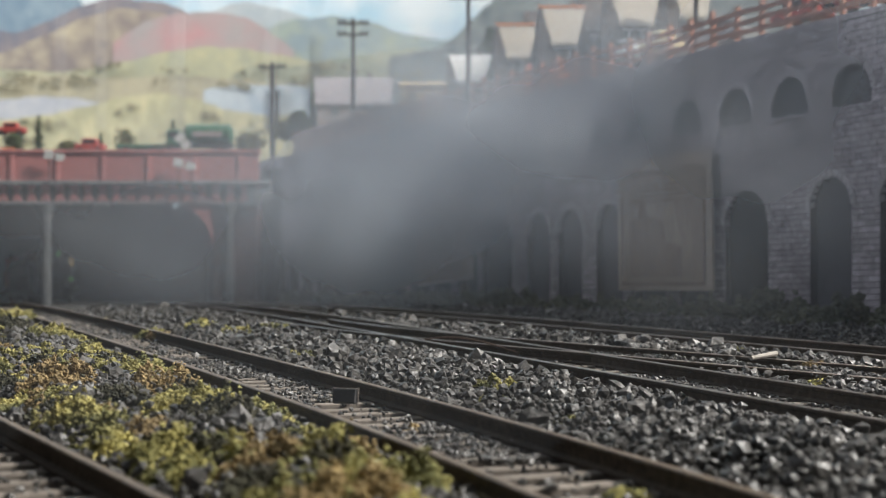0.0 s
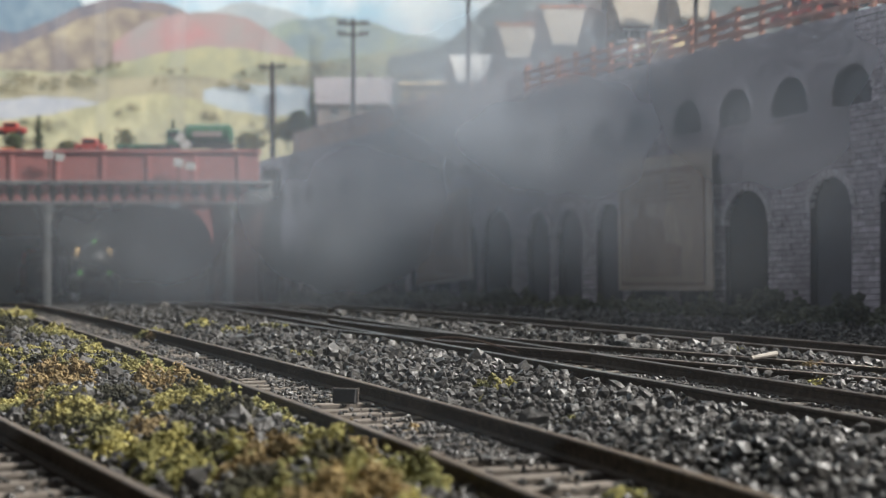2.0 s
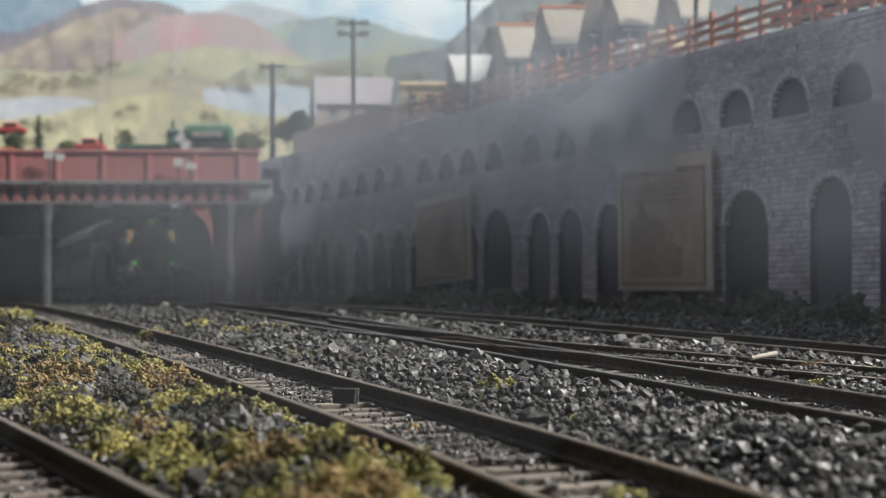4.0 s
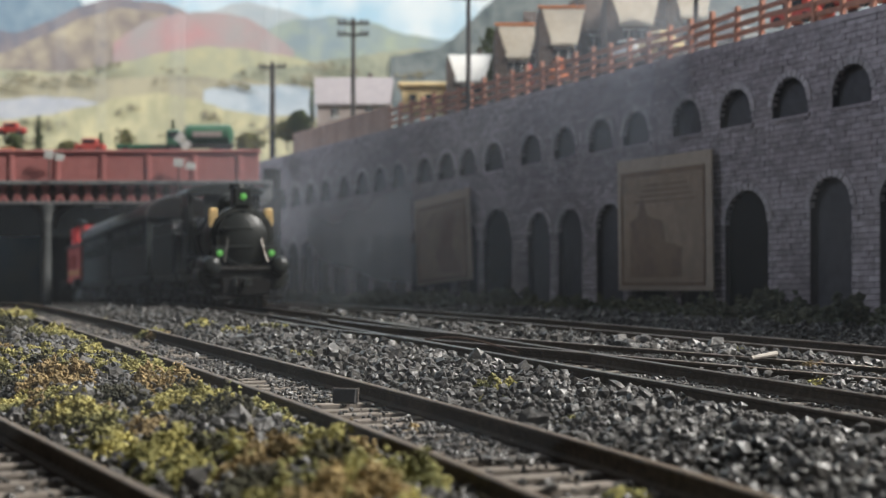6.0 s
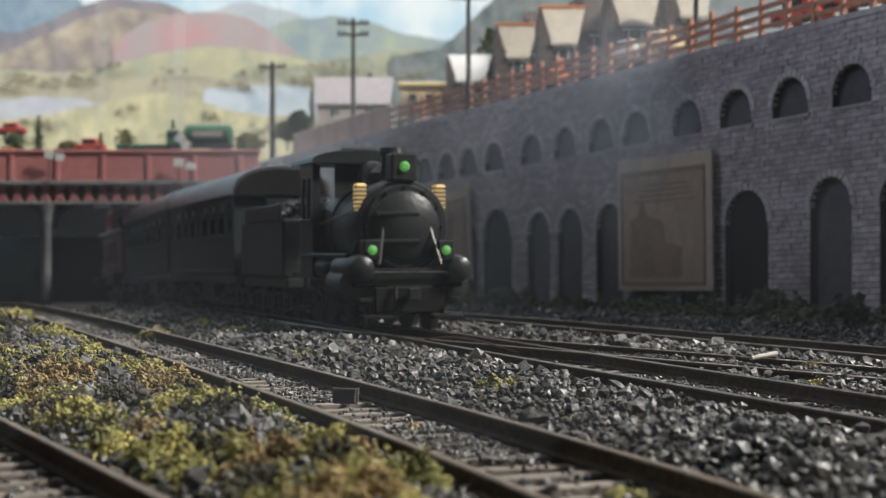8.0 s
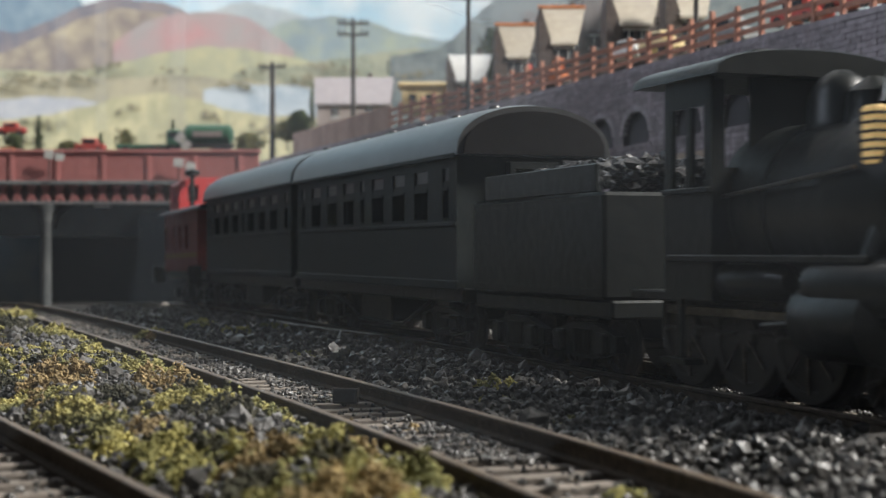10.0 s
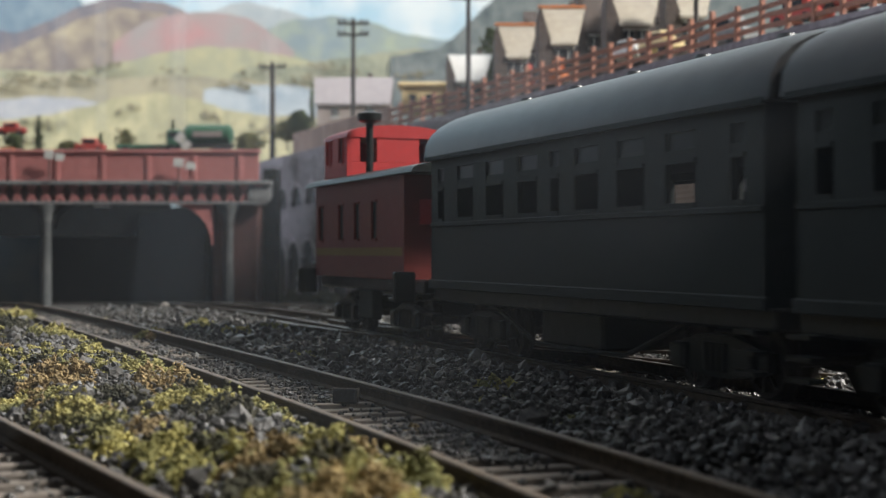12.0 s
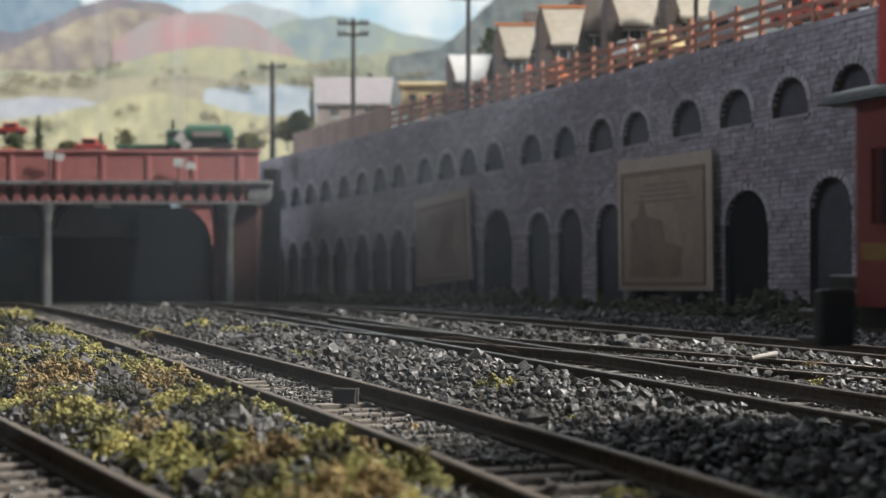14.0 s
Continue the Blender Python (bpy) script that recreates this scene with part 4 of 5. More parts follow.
# ---- trees and bushes on the upper level ----
def tree(px, foot_y, top_y, depth, spread, mat, label, conifer=False):
    x, y, z0 = place(px, foot_y, depth)
    z1 = place(px, top_y, depth)[2]
    h = z1 - z0
    t = base("tree", label, "tree", (x, y, z0), group="trees of the town")
    part("trunk", rod(bmesh.new(), (0, 0, -2), (0.4, 0, h * 0.7), max(0.6, h * 0.035), 0.25, 8), POLE, t, smooth=True)
    for k in range(4):
        a = k * 1.7 + px
        part("limb", rod(bmesh.new(), (0, 0, h * (0.3 + 0.08 * k)), (math.cos(a) * spread * 0.6, math.sin(a) * spread * 0.6, h * (0.45 + 0.1 * k)), 0.4, 0.15, 6), POLE, t)
    n = int(260 + 30 * spread)
    a, q, u = rng.uniform(0, math.tau, n), np.sqrt(rng.random(n)), rng.random(n)
    if conifer:
        r = spread * (1 - u) ** 0.9 * (0.75 + 0.25 * np.sin(u * 40))
        zz = h * (0.1 + 0.9 * u)
    else:
        r = spread * np.sqrt(np.clip(1 - (2 * u - 1) ** 2, 0, 1)) * (0.8 + 0.25 * np.sin(a * 3 + px) + 0.15 * np.sin(a * 7))
        zz = h * (0.28 + 0.72 * u)
    v, f = scatter(np.c_[np.cos(a) * q * r, np.sin(a) * q * r, zz], rng.uniform(0.5, 1.2, n) * max(0.7, spread * 0.14), OCTA, OCTA_F, 0.5, 0.8)
    cloud("crown", v, f, mat, parent=t, kind="")
    return t


LEAF = material("leaf_green", (0.09, 0.11, 0.04), (0.05, 0.07, 0.03), 0.002, 0.9, island=0.5)
LEAF_WARM = material("leaf_olive", (0.17, 0.15, 0.05), (0.1, 0.1, 0.04), 0.002, 0.9, island=0.5)
for px, fy, ty, dep, sp, warm, con in ((222, 285, 230, 790, 6, 1, 0), (68, 290, 205, 800, 4.5, 0, 1), (24, 290, 236, 780, 6, 0, 0), (120, 285, 250, 790, 7, 1, 0), (178, 285, 236, 800, 3.2, 0, 1), (306, 285, 212, 790, 3.4, 0, 1),
                                        (552, 245, 148, 880, 4.5, 0, 1), (532, 256, 196, 890, 8, 0, 0), (508, 262, 214, 895, 9, 1, 0), (868, 190, 50, 760, 8, 0, 0), (850, 190, 84, 790, 8, 0, 1), (440, 285, 236, 830, 9, 1, 0)):
    tree(px, fy, ty, dep, sp, LEAF_WARM if warm else LEAF, "dark conifer" + " among the model houses" if con else "bushy model tree beside the road", bool(con))
hill("dark_wood", paint("paint_dark_wood", (0.09, 0.125, 0.13), (0.17, 0.2, 0.19), 0.015, 0.06), [(690, 100), (760, 90), (800, 74), (830, 40), (860, 8), (900, -20), (960, -60), (1200, -80), (1500, -90)], 300, 22)


# ---- smoke: soft drifting sheets ----
def smoke_material(name, density):
    m = bpy.data.materials.new(name)
    m.use_nodes = True
    nt, L = m.node_tree, m.node_tree.links.new
    nt.nodes.clear()
    out, mixer, clear = nt.nodes.new("ShaderNodeOutputMaterial"), nt.nodes.new("ShaderNodeMixShader"), nt.nodes.new("ShaderNodeBsdfTransparent")
    dif, tra, both = nt.nodes.new("ShaderNodeBsdfDiffuse"), nt.nodes.new("ShaderNodeBsdfTranslucent"), nt.nodes.new("ShaderNodeMixShader")
    for b in (dif, tra):
        b.inputs["Color"].default_value = (0.82, 0.9, 1.0, 1)
    L(dif.outputs[0], both.inputs[1])
    L(tra.outputs[0], both.inputs[2])
    co, flat_, length = nt.nodes.new("ShaderNodeTexCoord"), nt.nodes.new("ShaderNodeMapping"), nt.nodes.new("ShaderNodeVectorMath")
    flat_.inputs["Location"].default_value, flat_.inputs["Scale"].default_value = (-1, 0, -1), (2, 0, 2)
    length.operation = "LENGTH"
    L(co.outputs["Generated"], flat_.inputs["Vector"])
    L(flat_.outputs["Vector"], length.inputs[0])
    fall = nt.nodes.new("ShaderNodeMapRange")
    fall.interpolation_type = "SMOOTHSTEP"
    fall.inputs["From Min"].default_value, fall.inputs["From Max"].default_value = 1.0, 0.0
    L(length.outputs["Value"], fall.inputs["Value"])
    wisp = nt.nodes.new("ShaderNodeTexNoise")
    wisp.inputs["Scale"].default_value, wisp.inputs["Detail"].default_value, wisp.inputs["Distortion"].default_value = 7, 3, 0.8
    L(co.outputs["Object"], wisp.inputs["Vector"])
    span = nt.nodes.new("ShaderNodeMapRange")
    span.inputs["From Min"].default_value, span.inputs["From Max"].default_value = 0.25, 0.75
    span.inputs["To Min"].default_value, span.inputs["To Max"].default_value = 0.45 * density, density
    L(wisp.outputs["Fac"], span.inputs["Value"])
    mul = nt.nodes.new("ShaderNodeMath")
    mul.operation = "MULTIPLY"
    L(fall.outputs["Result"], mul.inputs[0])
    L(span.outputs["Result"], mul.inputs[1])
    L(mul.outputs[0], mixer.inputs[0])
    L(clear.outputs[0], mixer.inputs[1])
    L(both.outputs[0], mixer.inputs[2])
    L(mixer.outputs[0], out.inputs["Surface"])
    return m


def puff(label, wide, high, mat, sheets=2, gap=16.0):
    """One drifting body of smoke: gently domed sheets one behind another."""
    p = base("smoke_puff", label, "smoke", group="drifting smoke")
    for s in range(sheets):
        bm = bmesh.new()
        n = 12
        g = [[bm.verts.new((wide * (i / n * 2 - 1), gap * (s - (sheets - 1) / 2) + 18 * ((i / n * 2 - 1) ** 2 + (j / n * 2 - 1) ** 2) + 3 * math.sin(i * 1.3 + j + s), high * (j / n * 2 - 1))) for i in range(n + 1)] for j in range(n + 1)]
        for j in range(n):
            for i in range(n):
                bm.faces.new((g[j][i], g[j][i + 1], g[j + 1][i + 1], g[j + 1][i]))
        part("sheet", bm, mat, p, smooth=True)
    return p


DENSE, THIN, VEIL, HAZE_LIFT = smoke_material("smoke_dense", 0.68), smoke_material("smoke_thin", 0.46), smoke_material("smoke_veil", 0.2), smoke_material("haze_lift", 0.085)
DRIFTS = [
    (puff("dense pale smoke cloud drifting before the wall", 120, 72, DENSE, 1), 600, ((0, 720, 310), (1.5, 860, 220), (3, 1060, -60), (5.3, 1400, -420), (8.2, 1500, -700), (14, 1600, -900))),
    (puff("low dense smoke cloud spreading from the tunnel", 165, 84, THIN, 1), 575, ((0, 650, 370), (1.5, 620, 370), (3, 590, 370), (5.3, 560, -420), (8.2, 700, -700), (14, 900, -900))),
    (puff("upper smoke cloud drifting along the wall", 130, 62, THIN), 500, ((0, 1010, 200), (1.5, 1000, 220), (3, 980, 240), (5.3, 1450, 130), (8.2, 1420, 200), (11, 2300, 100), (14, 2900, 0))),
    (puff("thin smoke veil hanging before the long wall", 105, 75, THIN, 1), 330, ((0, 1300, 130), (3, 1400, 100), (5.3, 2200, 200), (8.2, 2600, 280), (14, 3100, 300))),
    (puff("low smoke hanging under the bridge", 170, 66, THIN, 1), 690, ((0, 250, 400), (3, 290, 410), (5.3, 640, 410), (8.2, 760, 330), (11, 900, -300), (14, 900, -500))),
    (puff("faint lingering haze along the wall", 190, 75, VEIL, 1), 560, ((0, 760, 400), (3, 760, 400), (8.2, 790, 400), (11, 760, 330), (14, 760, 330))),
    # Added haze sheet near the camera, lifting blacks across the view.
    (puff("barely visible haze sheet over the tracks, added to lift dark tones", 150, 50, HAZE_LIFT, 1), 150, ((0, 600, 240), (14, 600, 240))),
]


# ---- train ----
BLACK = material("loco_black", (0.013, 0.016, 0.016), (0.022, 0.024, 0.023), 0.002, 0.36, 0.0, 0.15, spec=0.3)
GREENBLACK = material("coach_green", (0.012, 0.018, 0.018), (0.018, 0.023, 0.023), 0.002, 0.55, 0.0, 0.1, spec=0.25)
ROOFGREY = material("coach_roof", (0.07, 0.071, 0.07), (0.045, 0.045, 0.046), 0.004, 0.33, 0.0, 0.03, spec=0.5)
STEEL = material("wheel_steel", (0.25, 0.24, 0.23), (0.12, 0.11, 0.1), 0.001, 0.35, 0.8)
DARKWHEEL = material("wheel_black", (0.03, 0.03, 0.03), (0.05, 0.045, 0.04), 0.001, 0.5, 0.2)
RED = material("caboose_red", (0.235, 0.034, 0.026), (0.18, 0.028, 0.022), 0.002, 0.5, 0.0, 0.1)
CUPOLA = material("cupola_red", (0.6, 0.055, 0.055), (0.5, 0.05, 0.05), 0.002, 0.42, 0.0, 0.1)
YELLOW = material("stripe_yellow", (0.28, 0.16, 0.04), (0.22, 0.12, 0.035), 0.001, 0.6)
GOLD = glow("lamp_gold", (0.9, 0.62, 0.26), 0.35)
GREENLAMP = glow("lamp_green", (0.10, 0.36, 0.07), 0.5)
COAL = material("coal", (0.02, 0.02, 0.022), (0.04, 0.04, 0.042), 0.001, 0.4, bump=0.5, island=0.5)
GREYBOX = material("grey_box", (0.06, 0.064, 0.064), (0.04, 0.044, 0.044), 0.002, 0.7)

# Blacker than BLACK: shade painted into the pilot and coach roof ends.
PILOT = material("shaded_black", (0.008, 0.008, 0.008), (0.013, 0.012, 0.012), 0.002, 0.8, spec=0.1)
COACHPANE = material("sooty_pane", (0.008, 0.011, 0.011), (0.012, 0.015, 0.015), 0.002, 0.3)
WHEELS = []


def wheelset(parent, x, r, sides=20):
    """An axle with two spoked-looking wheels, origin on the axle."""
    bm = bmesh.new()
    for s in (-1, 1):
        lathe(bm, (0, s * 7.0, 0), (0, s * 9.2, 0), [(0, r + 0.6), (0.25, r + 0.6), (0.3, r), (0.9, r * 0.97), (0.92, r * 0.8), (0.7, r * 0.78), (0.7, r * 0.3), (1, r * 0.28)], sides)
    rod(bm, (0, -7.4, 0), (0, 7.4, 0), 0.9, sides=8)
    w = part("wheelset", bm, DARKWHEEL, parent, "dark metal wheelset", (x, 0, r), smooth=True)
    for s in (-1, 1):
        bm = bmesh.new()
        for k in range(8):
            a = k * math.tau / 8
            rod(bm, (math.cos(a) * r * 0.2, s * 9.15, math.sin(a) * r * 0.2), (math.cos(a) * r * 0.82, s * 9.15, math.sin(a) * r * 0.82), 0.28, sides=5)
        part("spokes", bm, STEEL, w)
    WHEELS.append((w, x, r))
    return w


def truck(parent, x, r=5.0, base_len=18.0):
    for s in (-1, 1):
        bm = bmesh.new()
        extrude(bm, [(x - base_len / 2 - 4, r - 1.2), (x - base_len / 2 - 4, r + 1.4), (x - 4, r + 3.2), (x + 4, r + 3.2), (x + base_len / 2 + 4, r + 1.4), (x + base_len / 2 + 4, r - 1.2), (x + 4, r - 2.6), (x - 4, r - 2.6)], 1.6, Matrix.Translation((0, s * 10.6 - 0.8, 0)))
        fr = part("truck_frame", bm, BLACK, parent)
        for dx in (-base_len / 2, base_len / 2):
            part("axle_box", block(x + dx - 1.7, x + dx + 1.7, s * 11.6 - 0.9, s * 11.6 + 0.9, r - 1.8, r + 1.8, bevel=0.4), BLACK, fr)
        bm = bmesh.new()
        for k in range(4):
            rod(bm, (x - 2.4 + 1.6 * k, s * 11.4, r - 1.8), (x - 2.4 + 1.6 * k, s * 11.4, r + 2.2), 0.65, sides=6)
        part("spring", bm, BLACK, fr)
    part("bolster", block(x - 3, x + 3, -10, 10, r, r + 4, bevel=0.4), BLACK, parent)
    for dx in (-base_len / 2, base_len / 2):
        wheelset(parent, x + dx, r)


def arch_roof(bm, x0, x1, half, eave, apex, thick=0.8, n=14, end=3.0):
    """A rounded roof shell, its ends drawn in a little."""
    rings = []
    for x, k in ((x0, 0.95), (x0 + end * 0.35, 0.99), (x0 + end, 1.0), (x1 - end, 1.0), (x1 - end * 0.35, 0.99), (x1, 0.95)):
        ring = []
        for i in range(n + 1):
            a = math.pi * i / n
            ring.append(bm.verts.new((x, -half * math.cos(a), eave + (apex - eave) * math.sin(a) ** 0.8 * k)))
        rings.append(ring)
    for p, q in zip(rings, rings[1:]):
        for i in range(n):
            bm.faces.new((p[i], q[i], q[i + 1], p[i + 1]))
    for ring, flip in ((rings[0], 1), (rings[-1], 0)):
        bm.faces.new(ring[::-1] if flip else ring)
    for p, q in zip(rings, rings[1:]):
        bm.faces.new((p[0], p[-1], q[-1], q[0]))
    bmesh.ops.recalc_face_normals(bm, faces=bm.faces)
    return bm


def coupler(parent, x, s):
    part("coupler", box(block(min(x, x + s * 4), max(x, x + s * 4), -1, 1, 8.2, 10.4, bevel=0.3), x + s * 3 - 1.2, x + s * 3 + 1.2, -1.9, 1.2, 7.8, 10.8, 0.3), BLACK, parent)


def coach():
    c = base("passenger_coach", "dark green-black passenger coach with a rounded grey roof", "railway coach", group="coaches of the train")
    L, W = 126.0, 15.6
    part("underframe", block(0, L, -W + 1, W - 1, 9.5, 12.5, bevel=0.4), BLACK, c)
    for s in (-1, 1):
        y0, y1 = (s * W, s * (W - 0.9)) if s < 0 else (s * (W - 0.9), s * W)
        side = part("side_panel", box(block(1, L - 1, y0, y1, 12.5, 25.6), 1, L - 1, y0, y1, 36.2, 39.0), GREENBLACK, c)
        part("belt_rail", block(1, L - 1, s * W - 0.35, s * W + 0.35, 24.6, 25.5, bevel=0.12), GREENBLACK, side)
        part("sill_rail", block(0.5, L - 0.5, s * W - 0.45, s * W + 0.45, 12.2, 14.0, bevel=0.15), GREENBLACK, side)
        openings = [(5.0, 8.5)] + [(16.0 + 15.0 * k, 24.6 + 15.0 * k) for k in range(3)] + [(60.0, 63.5)] + [(69.5 + 15.0 * k, 78.1 + 15.0 * k) for k in range(3)] + [(L - 9, L - 5.5)]
        edges = [1.0] + [e for o in openings for e in o] + [L - 1.0]
        for p, q in zip(edges[::2], edges[1::2]):
            part("window_post", block(p, q, y0, y1, 25.6, 36.2), GREENBLACK, side)
        part("transom_bar", block(1, L - 1, y0 + 0.1, y1 - 0.1, 32.4, 33.7), GREENBLACK, side)
        for p, q in openings:
            part("upper_pane", block(p, q, s * (W - 0.5) - 0.1, s * (W - 0.5) + 0.1, 33.7, 36.2), COACHPANE, side)
            part("window_frame", box(block(p, q, s * W - 0.25, s * W + 0.25, 25.6, 26.3), p, q, s * W - 0.25, s * W + 0.25, 31.8, 32.4), GREENBLACK, side)
        for k in range(3):
            part("step", block(L - 6 if s else 0, L - 1, s * W - 1.5, s * W + 0.8, 4 + 2.6 * k, 4.6 + 2.6 * k), BLACK, c)
            part("step", block(1, 6, s * W - 1.5, s * W + 0.8, 4 + 2.6 * k, 4.6 + 2.6 * k), BLACK, c)
    for x in (1.2, L - 2.0):
        end = part("end_wall", box(box(block(x, x + 0.8, -W, -3.6, 12.5, 42), x, x + 0.8, 3.6, W, 12.5, 42), x, x + 0.8, -3.6, 3.6, 35, 46), GREENBLACK, c)
        part("door", block(x + 0.1, x + 0.5, -3.6, 3.6, 12.5, 35), BLACK, end)
    for x in (-1.2, L - 1.0):
        part("diaphragm", box(box(block(x, x + 2.2, -5.4, -3.8, 12, 37, bevel=0.3), x, x + 2.2, 3.8, 5.4, 12, 37, 0.3), x, x + 2.2, -5.4, 5.4, 35.6, 37.4, 0.3), BLACK, c)
    part("partition", block(L * 0.36, L * 0.36 + 0.7, -W + 1, W - 1, 12.5, 38), GREENBLACK, c)
    part("seats", block(10, L * 0.34, -W + 2, W - 2, 12.5, 22), BLACK, c)
    part("roof", arch_roof(bmesh.new(), -1.2, L + 1.2, W + 0.9, 38.4, 48.8, end=8), ROOFGREY, c, "rounded dull grey roof", smooth=True)
    # Plates stand proud of the roof; their near-black imitates a shaded recess.
    for x in (-1.75, L + 1.25):
        bm = bmesh.new()
        arc = [(-(W - 0.4) * math.cos(math.pi * k / 14), 38.6 + 8.6 * math.sin(math.pi * k / 14) ** 0.8) for k in range(15)]
        extrude(bm, arc, 0.5, Matrix.Translation((x + 0.5, 0, 0)) @ Matrix.Rotation(math.pi / 2, 4, "Z"))
        part("roof_end", bm, PILOT, c, "near-black plate imitating the shaded recess under the roof")
    part("gutter", box(block(0, L, -W - 1.1, -W - 0.2, 38.0, 38.8), 0, L, W + 0.2, W + 1.1, 38.0, 38.8), GREENBLACK, c)
    for k in range(5):
        part("roof_vent", lathe(bmesh.new(), (14 + 23 * k, 0, 48.0), (14 + 23 * k, 0, 50.2), [(0, 1.0), (0.5, 1.0), (0.6, 1.6), (1, 1.2)], 10), ROOFGREY, c, smooth=True)
    part("battery_box", block(46, 70, -11, 11, 3.5, 9.6, bevel=0.5), BLACK, c)
    for s in (-1, 1):
        bm = bmesh.new()
        rod(bm, (24, s * 11, 9.4), (44, s * 11, 3.4), 0.4, sides=6)
        rod(bm, (44, s * 11, 3.4), (78, s * 11, 3.4), 0.4, sides=6)
        rod(bm, (78, s * 11, 3.4), (98, s * 11, 9.4), 0.4, sides=6)
        part("truss_rod", bm, BLACK, c)
    truck(c, 20)
    truck(c, L - 20)
    coupler(c, 0, -1)
    coupler(c, L, 1)
    return c


def caboose():
    c = base("caboose", "red caboose with cupola, black roof and faded yellow stripe", "caboose")
    L, W = 83.0, 15.5
    part("underframe", block(0, L, -W + 2, W - 2, 10.6, 13.6, bevel=0.4), BLACK, c)
    part("platform", block(-3.0, 2.5, -W, W, 15.4, 17.0, bevel=0.3), BLACK, c)
    a, b = 2.5, 75.0
    wins = [6.2, 24.6, 38.2, 52.0]
    for s in (-1, 1):
        y0, y1 = (s * W, s * (W - 0.9)) if s < 0 else (s * (W - 0.9), s * W)
        side = part("side_panel", box(block(a, b, y0, y1, 13.5, 22.5), a, b, y0, y1, 31.2, 37.0), RED, c)
        edges = [a] + [e for w in wins for e in (w - 0.9, w + 3.2)] + [b]
        for p, q in zip(edges[::2], edges[1::2]):
            part("panel", block(p, q, y0, y1, 22.5, 31.2), RED, side)
        for w in wins:
            part("window_frame", box(box(block(w - 1.3, w + 3.6, s * W - 0.3, s * W + 0.3, 31.0, 31.6), w - 1.3, w + 3.6, s * W - 0.3, s * W + 0.3, 22.1, 22.7), w + 1.1, w + 1.5, s * W - 0.7, s * W - 0.4, 22.5, 31.2), RED, side)
            part("pane", block(w - 0.9, w + 3.2, s * (W - 0.6) - 0.05, s * (W - 0.6) + 0.05, 22.6, 31.1), BLACK, side)
        part("stripe", block(a + 1, b - 1, s * W - 0.06, s * W + 0.06, 18.7, 20.6), YELLOW, side, "faded yellow stripe")
    for x in (a, b - 0.9):
        end = part("end_wall", block(x, x + 0.9, -W + 0.9, W - 0.9, 13.5, 37.5), RED, c)
        s = 1 if x > 40 else -1
        xo = x + (0.9 if s > 0 else -0.4)
        part("door", block(xo, xo + 0.4, -4, 4, 12, 31), RED, end)
        part("door_window", block(xo + 0.1, xo + 0.5, -2.2, 2.2, 24, 30), CUPOLA, end)
        for y in (-9.5, 9.5):
            part("end_window", block(xo, xo + 0.35, y - 2.4, y + 2.4, 25.5, 31), CUPOLA, end, "bright red window patch")
    for x0 in (-3, L - 6):
        for s in (-1, 1):
            step = part("step_box", block(x0 + 3.6, x0 + 5.4, s * W - 4.5, s * W + 0.2, 9.0, 15.4, bevel=0.3), BLACK, c)
            for k in range(2):
                part("tread", block(x0, x0 + 5.0, s * W - 4.2, s * W + 0.4, 9.2 + 3 * k, 10.0 + 3 * k, bevel=0.2), BLACK, step)
    part("roof", arch_roof(bmesh.new(), -2.5, L + 1.5, W + 1.6, 36.4, 39.4, end=2), BLACK, c, "thin dark roof", smooth=True)
    # cupola: walls with openings, roof, stack
    cx0, cx1, cw = 3.5, 24.0, 13.4
    cup = part("cupola", block(cx0, cx1, -cw, -cw + 0.8, 38, 42, bevel=0.1), CUPOLA, c, "bright red cupola")
    part("cupola_wall", block(cx0, cx1, cw - 0.8, cw, 38, 42, bevel=0.1), CUPOLA, cup)
    for x in (cx0, cx1 - 0.8):
        part("cupola_wall", block(x, x + 0.8, -cw + 0.8, cw - 0.8, 38, 42, bevel=0.1), CUPOLA, cup)
    for s in (-1, 1):
        y0 = s * cw if s < 0 else cw - 0.8
        for p, q in ((cx0, cx0 + 2.4), (cx0 + 6.2, cx0 + 13.8), (cx0 + 17.2, cx1)):
            part("cupola_post", block(p, q, y0, y0 + 0.8, 42, 48.4, bevel=0.1), CUPOLA, cup)
        for p, q, mat in ((cx0 + 2.4, cx0 + 6.2, CUPOLA), (cx0 + 13.8, cx0 + 17.2, COACHPANE)):
            shut = part("side_window", block(p, q, y0 + 0.3, y0 + 0.6, 42, 48.2), mat, cup)
            part("window_rim", box(box(block(p - 0.4, p, y0 - 0.3, y0 + 1.1, 41.7, 48.2), q, q + 0.4, y0 - 0.3, y0 + 1.1, 41.7, 48.2), p, q, y0 - 0.3, y0 + 1.1, 41.4, 42), CUPOLA, shut)
    for x in (cx0, cx1 - 0.8):
        for p, q in ((-cw + 0.8, -cw + 3.4), (-5.6, 5.6), (cw - 3.4, cw - 0.8)):
            part("cupola_post", block(x, x + 0.8, p, q, 42, 48.4, bevel=0.1), CUPOLA, cup)
    part("cupola_roof", arch_roof(bmesh.new(), cx0 - 0.2, cx1 + 0.2, cw + 0.15, 48.2, 51.6, end=5), CUPOLA, cup, smooth=True)
    stack = part("stove_pipe", rod(bmesh.new(), (29, -9, 37), (29, -9, 52.5), 0.95), BLACK, c, "black stove pipe with a wide cap", smooth=True)
    part("cap", lathe(bmesh.new(), (29, -9, 51.2), (29, -9, 54.4), [(0, 1.0), (0.2, 2.9), (0.75, 3.1), (1, 1.0)], 14), BLACK, stack, smooth=True)
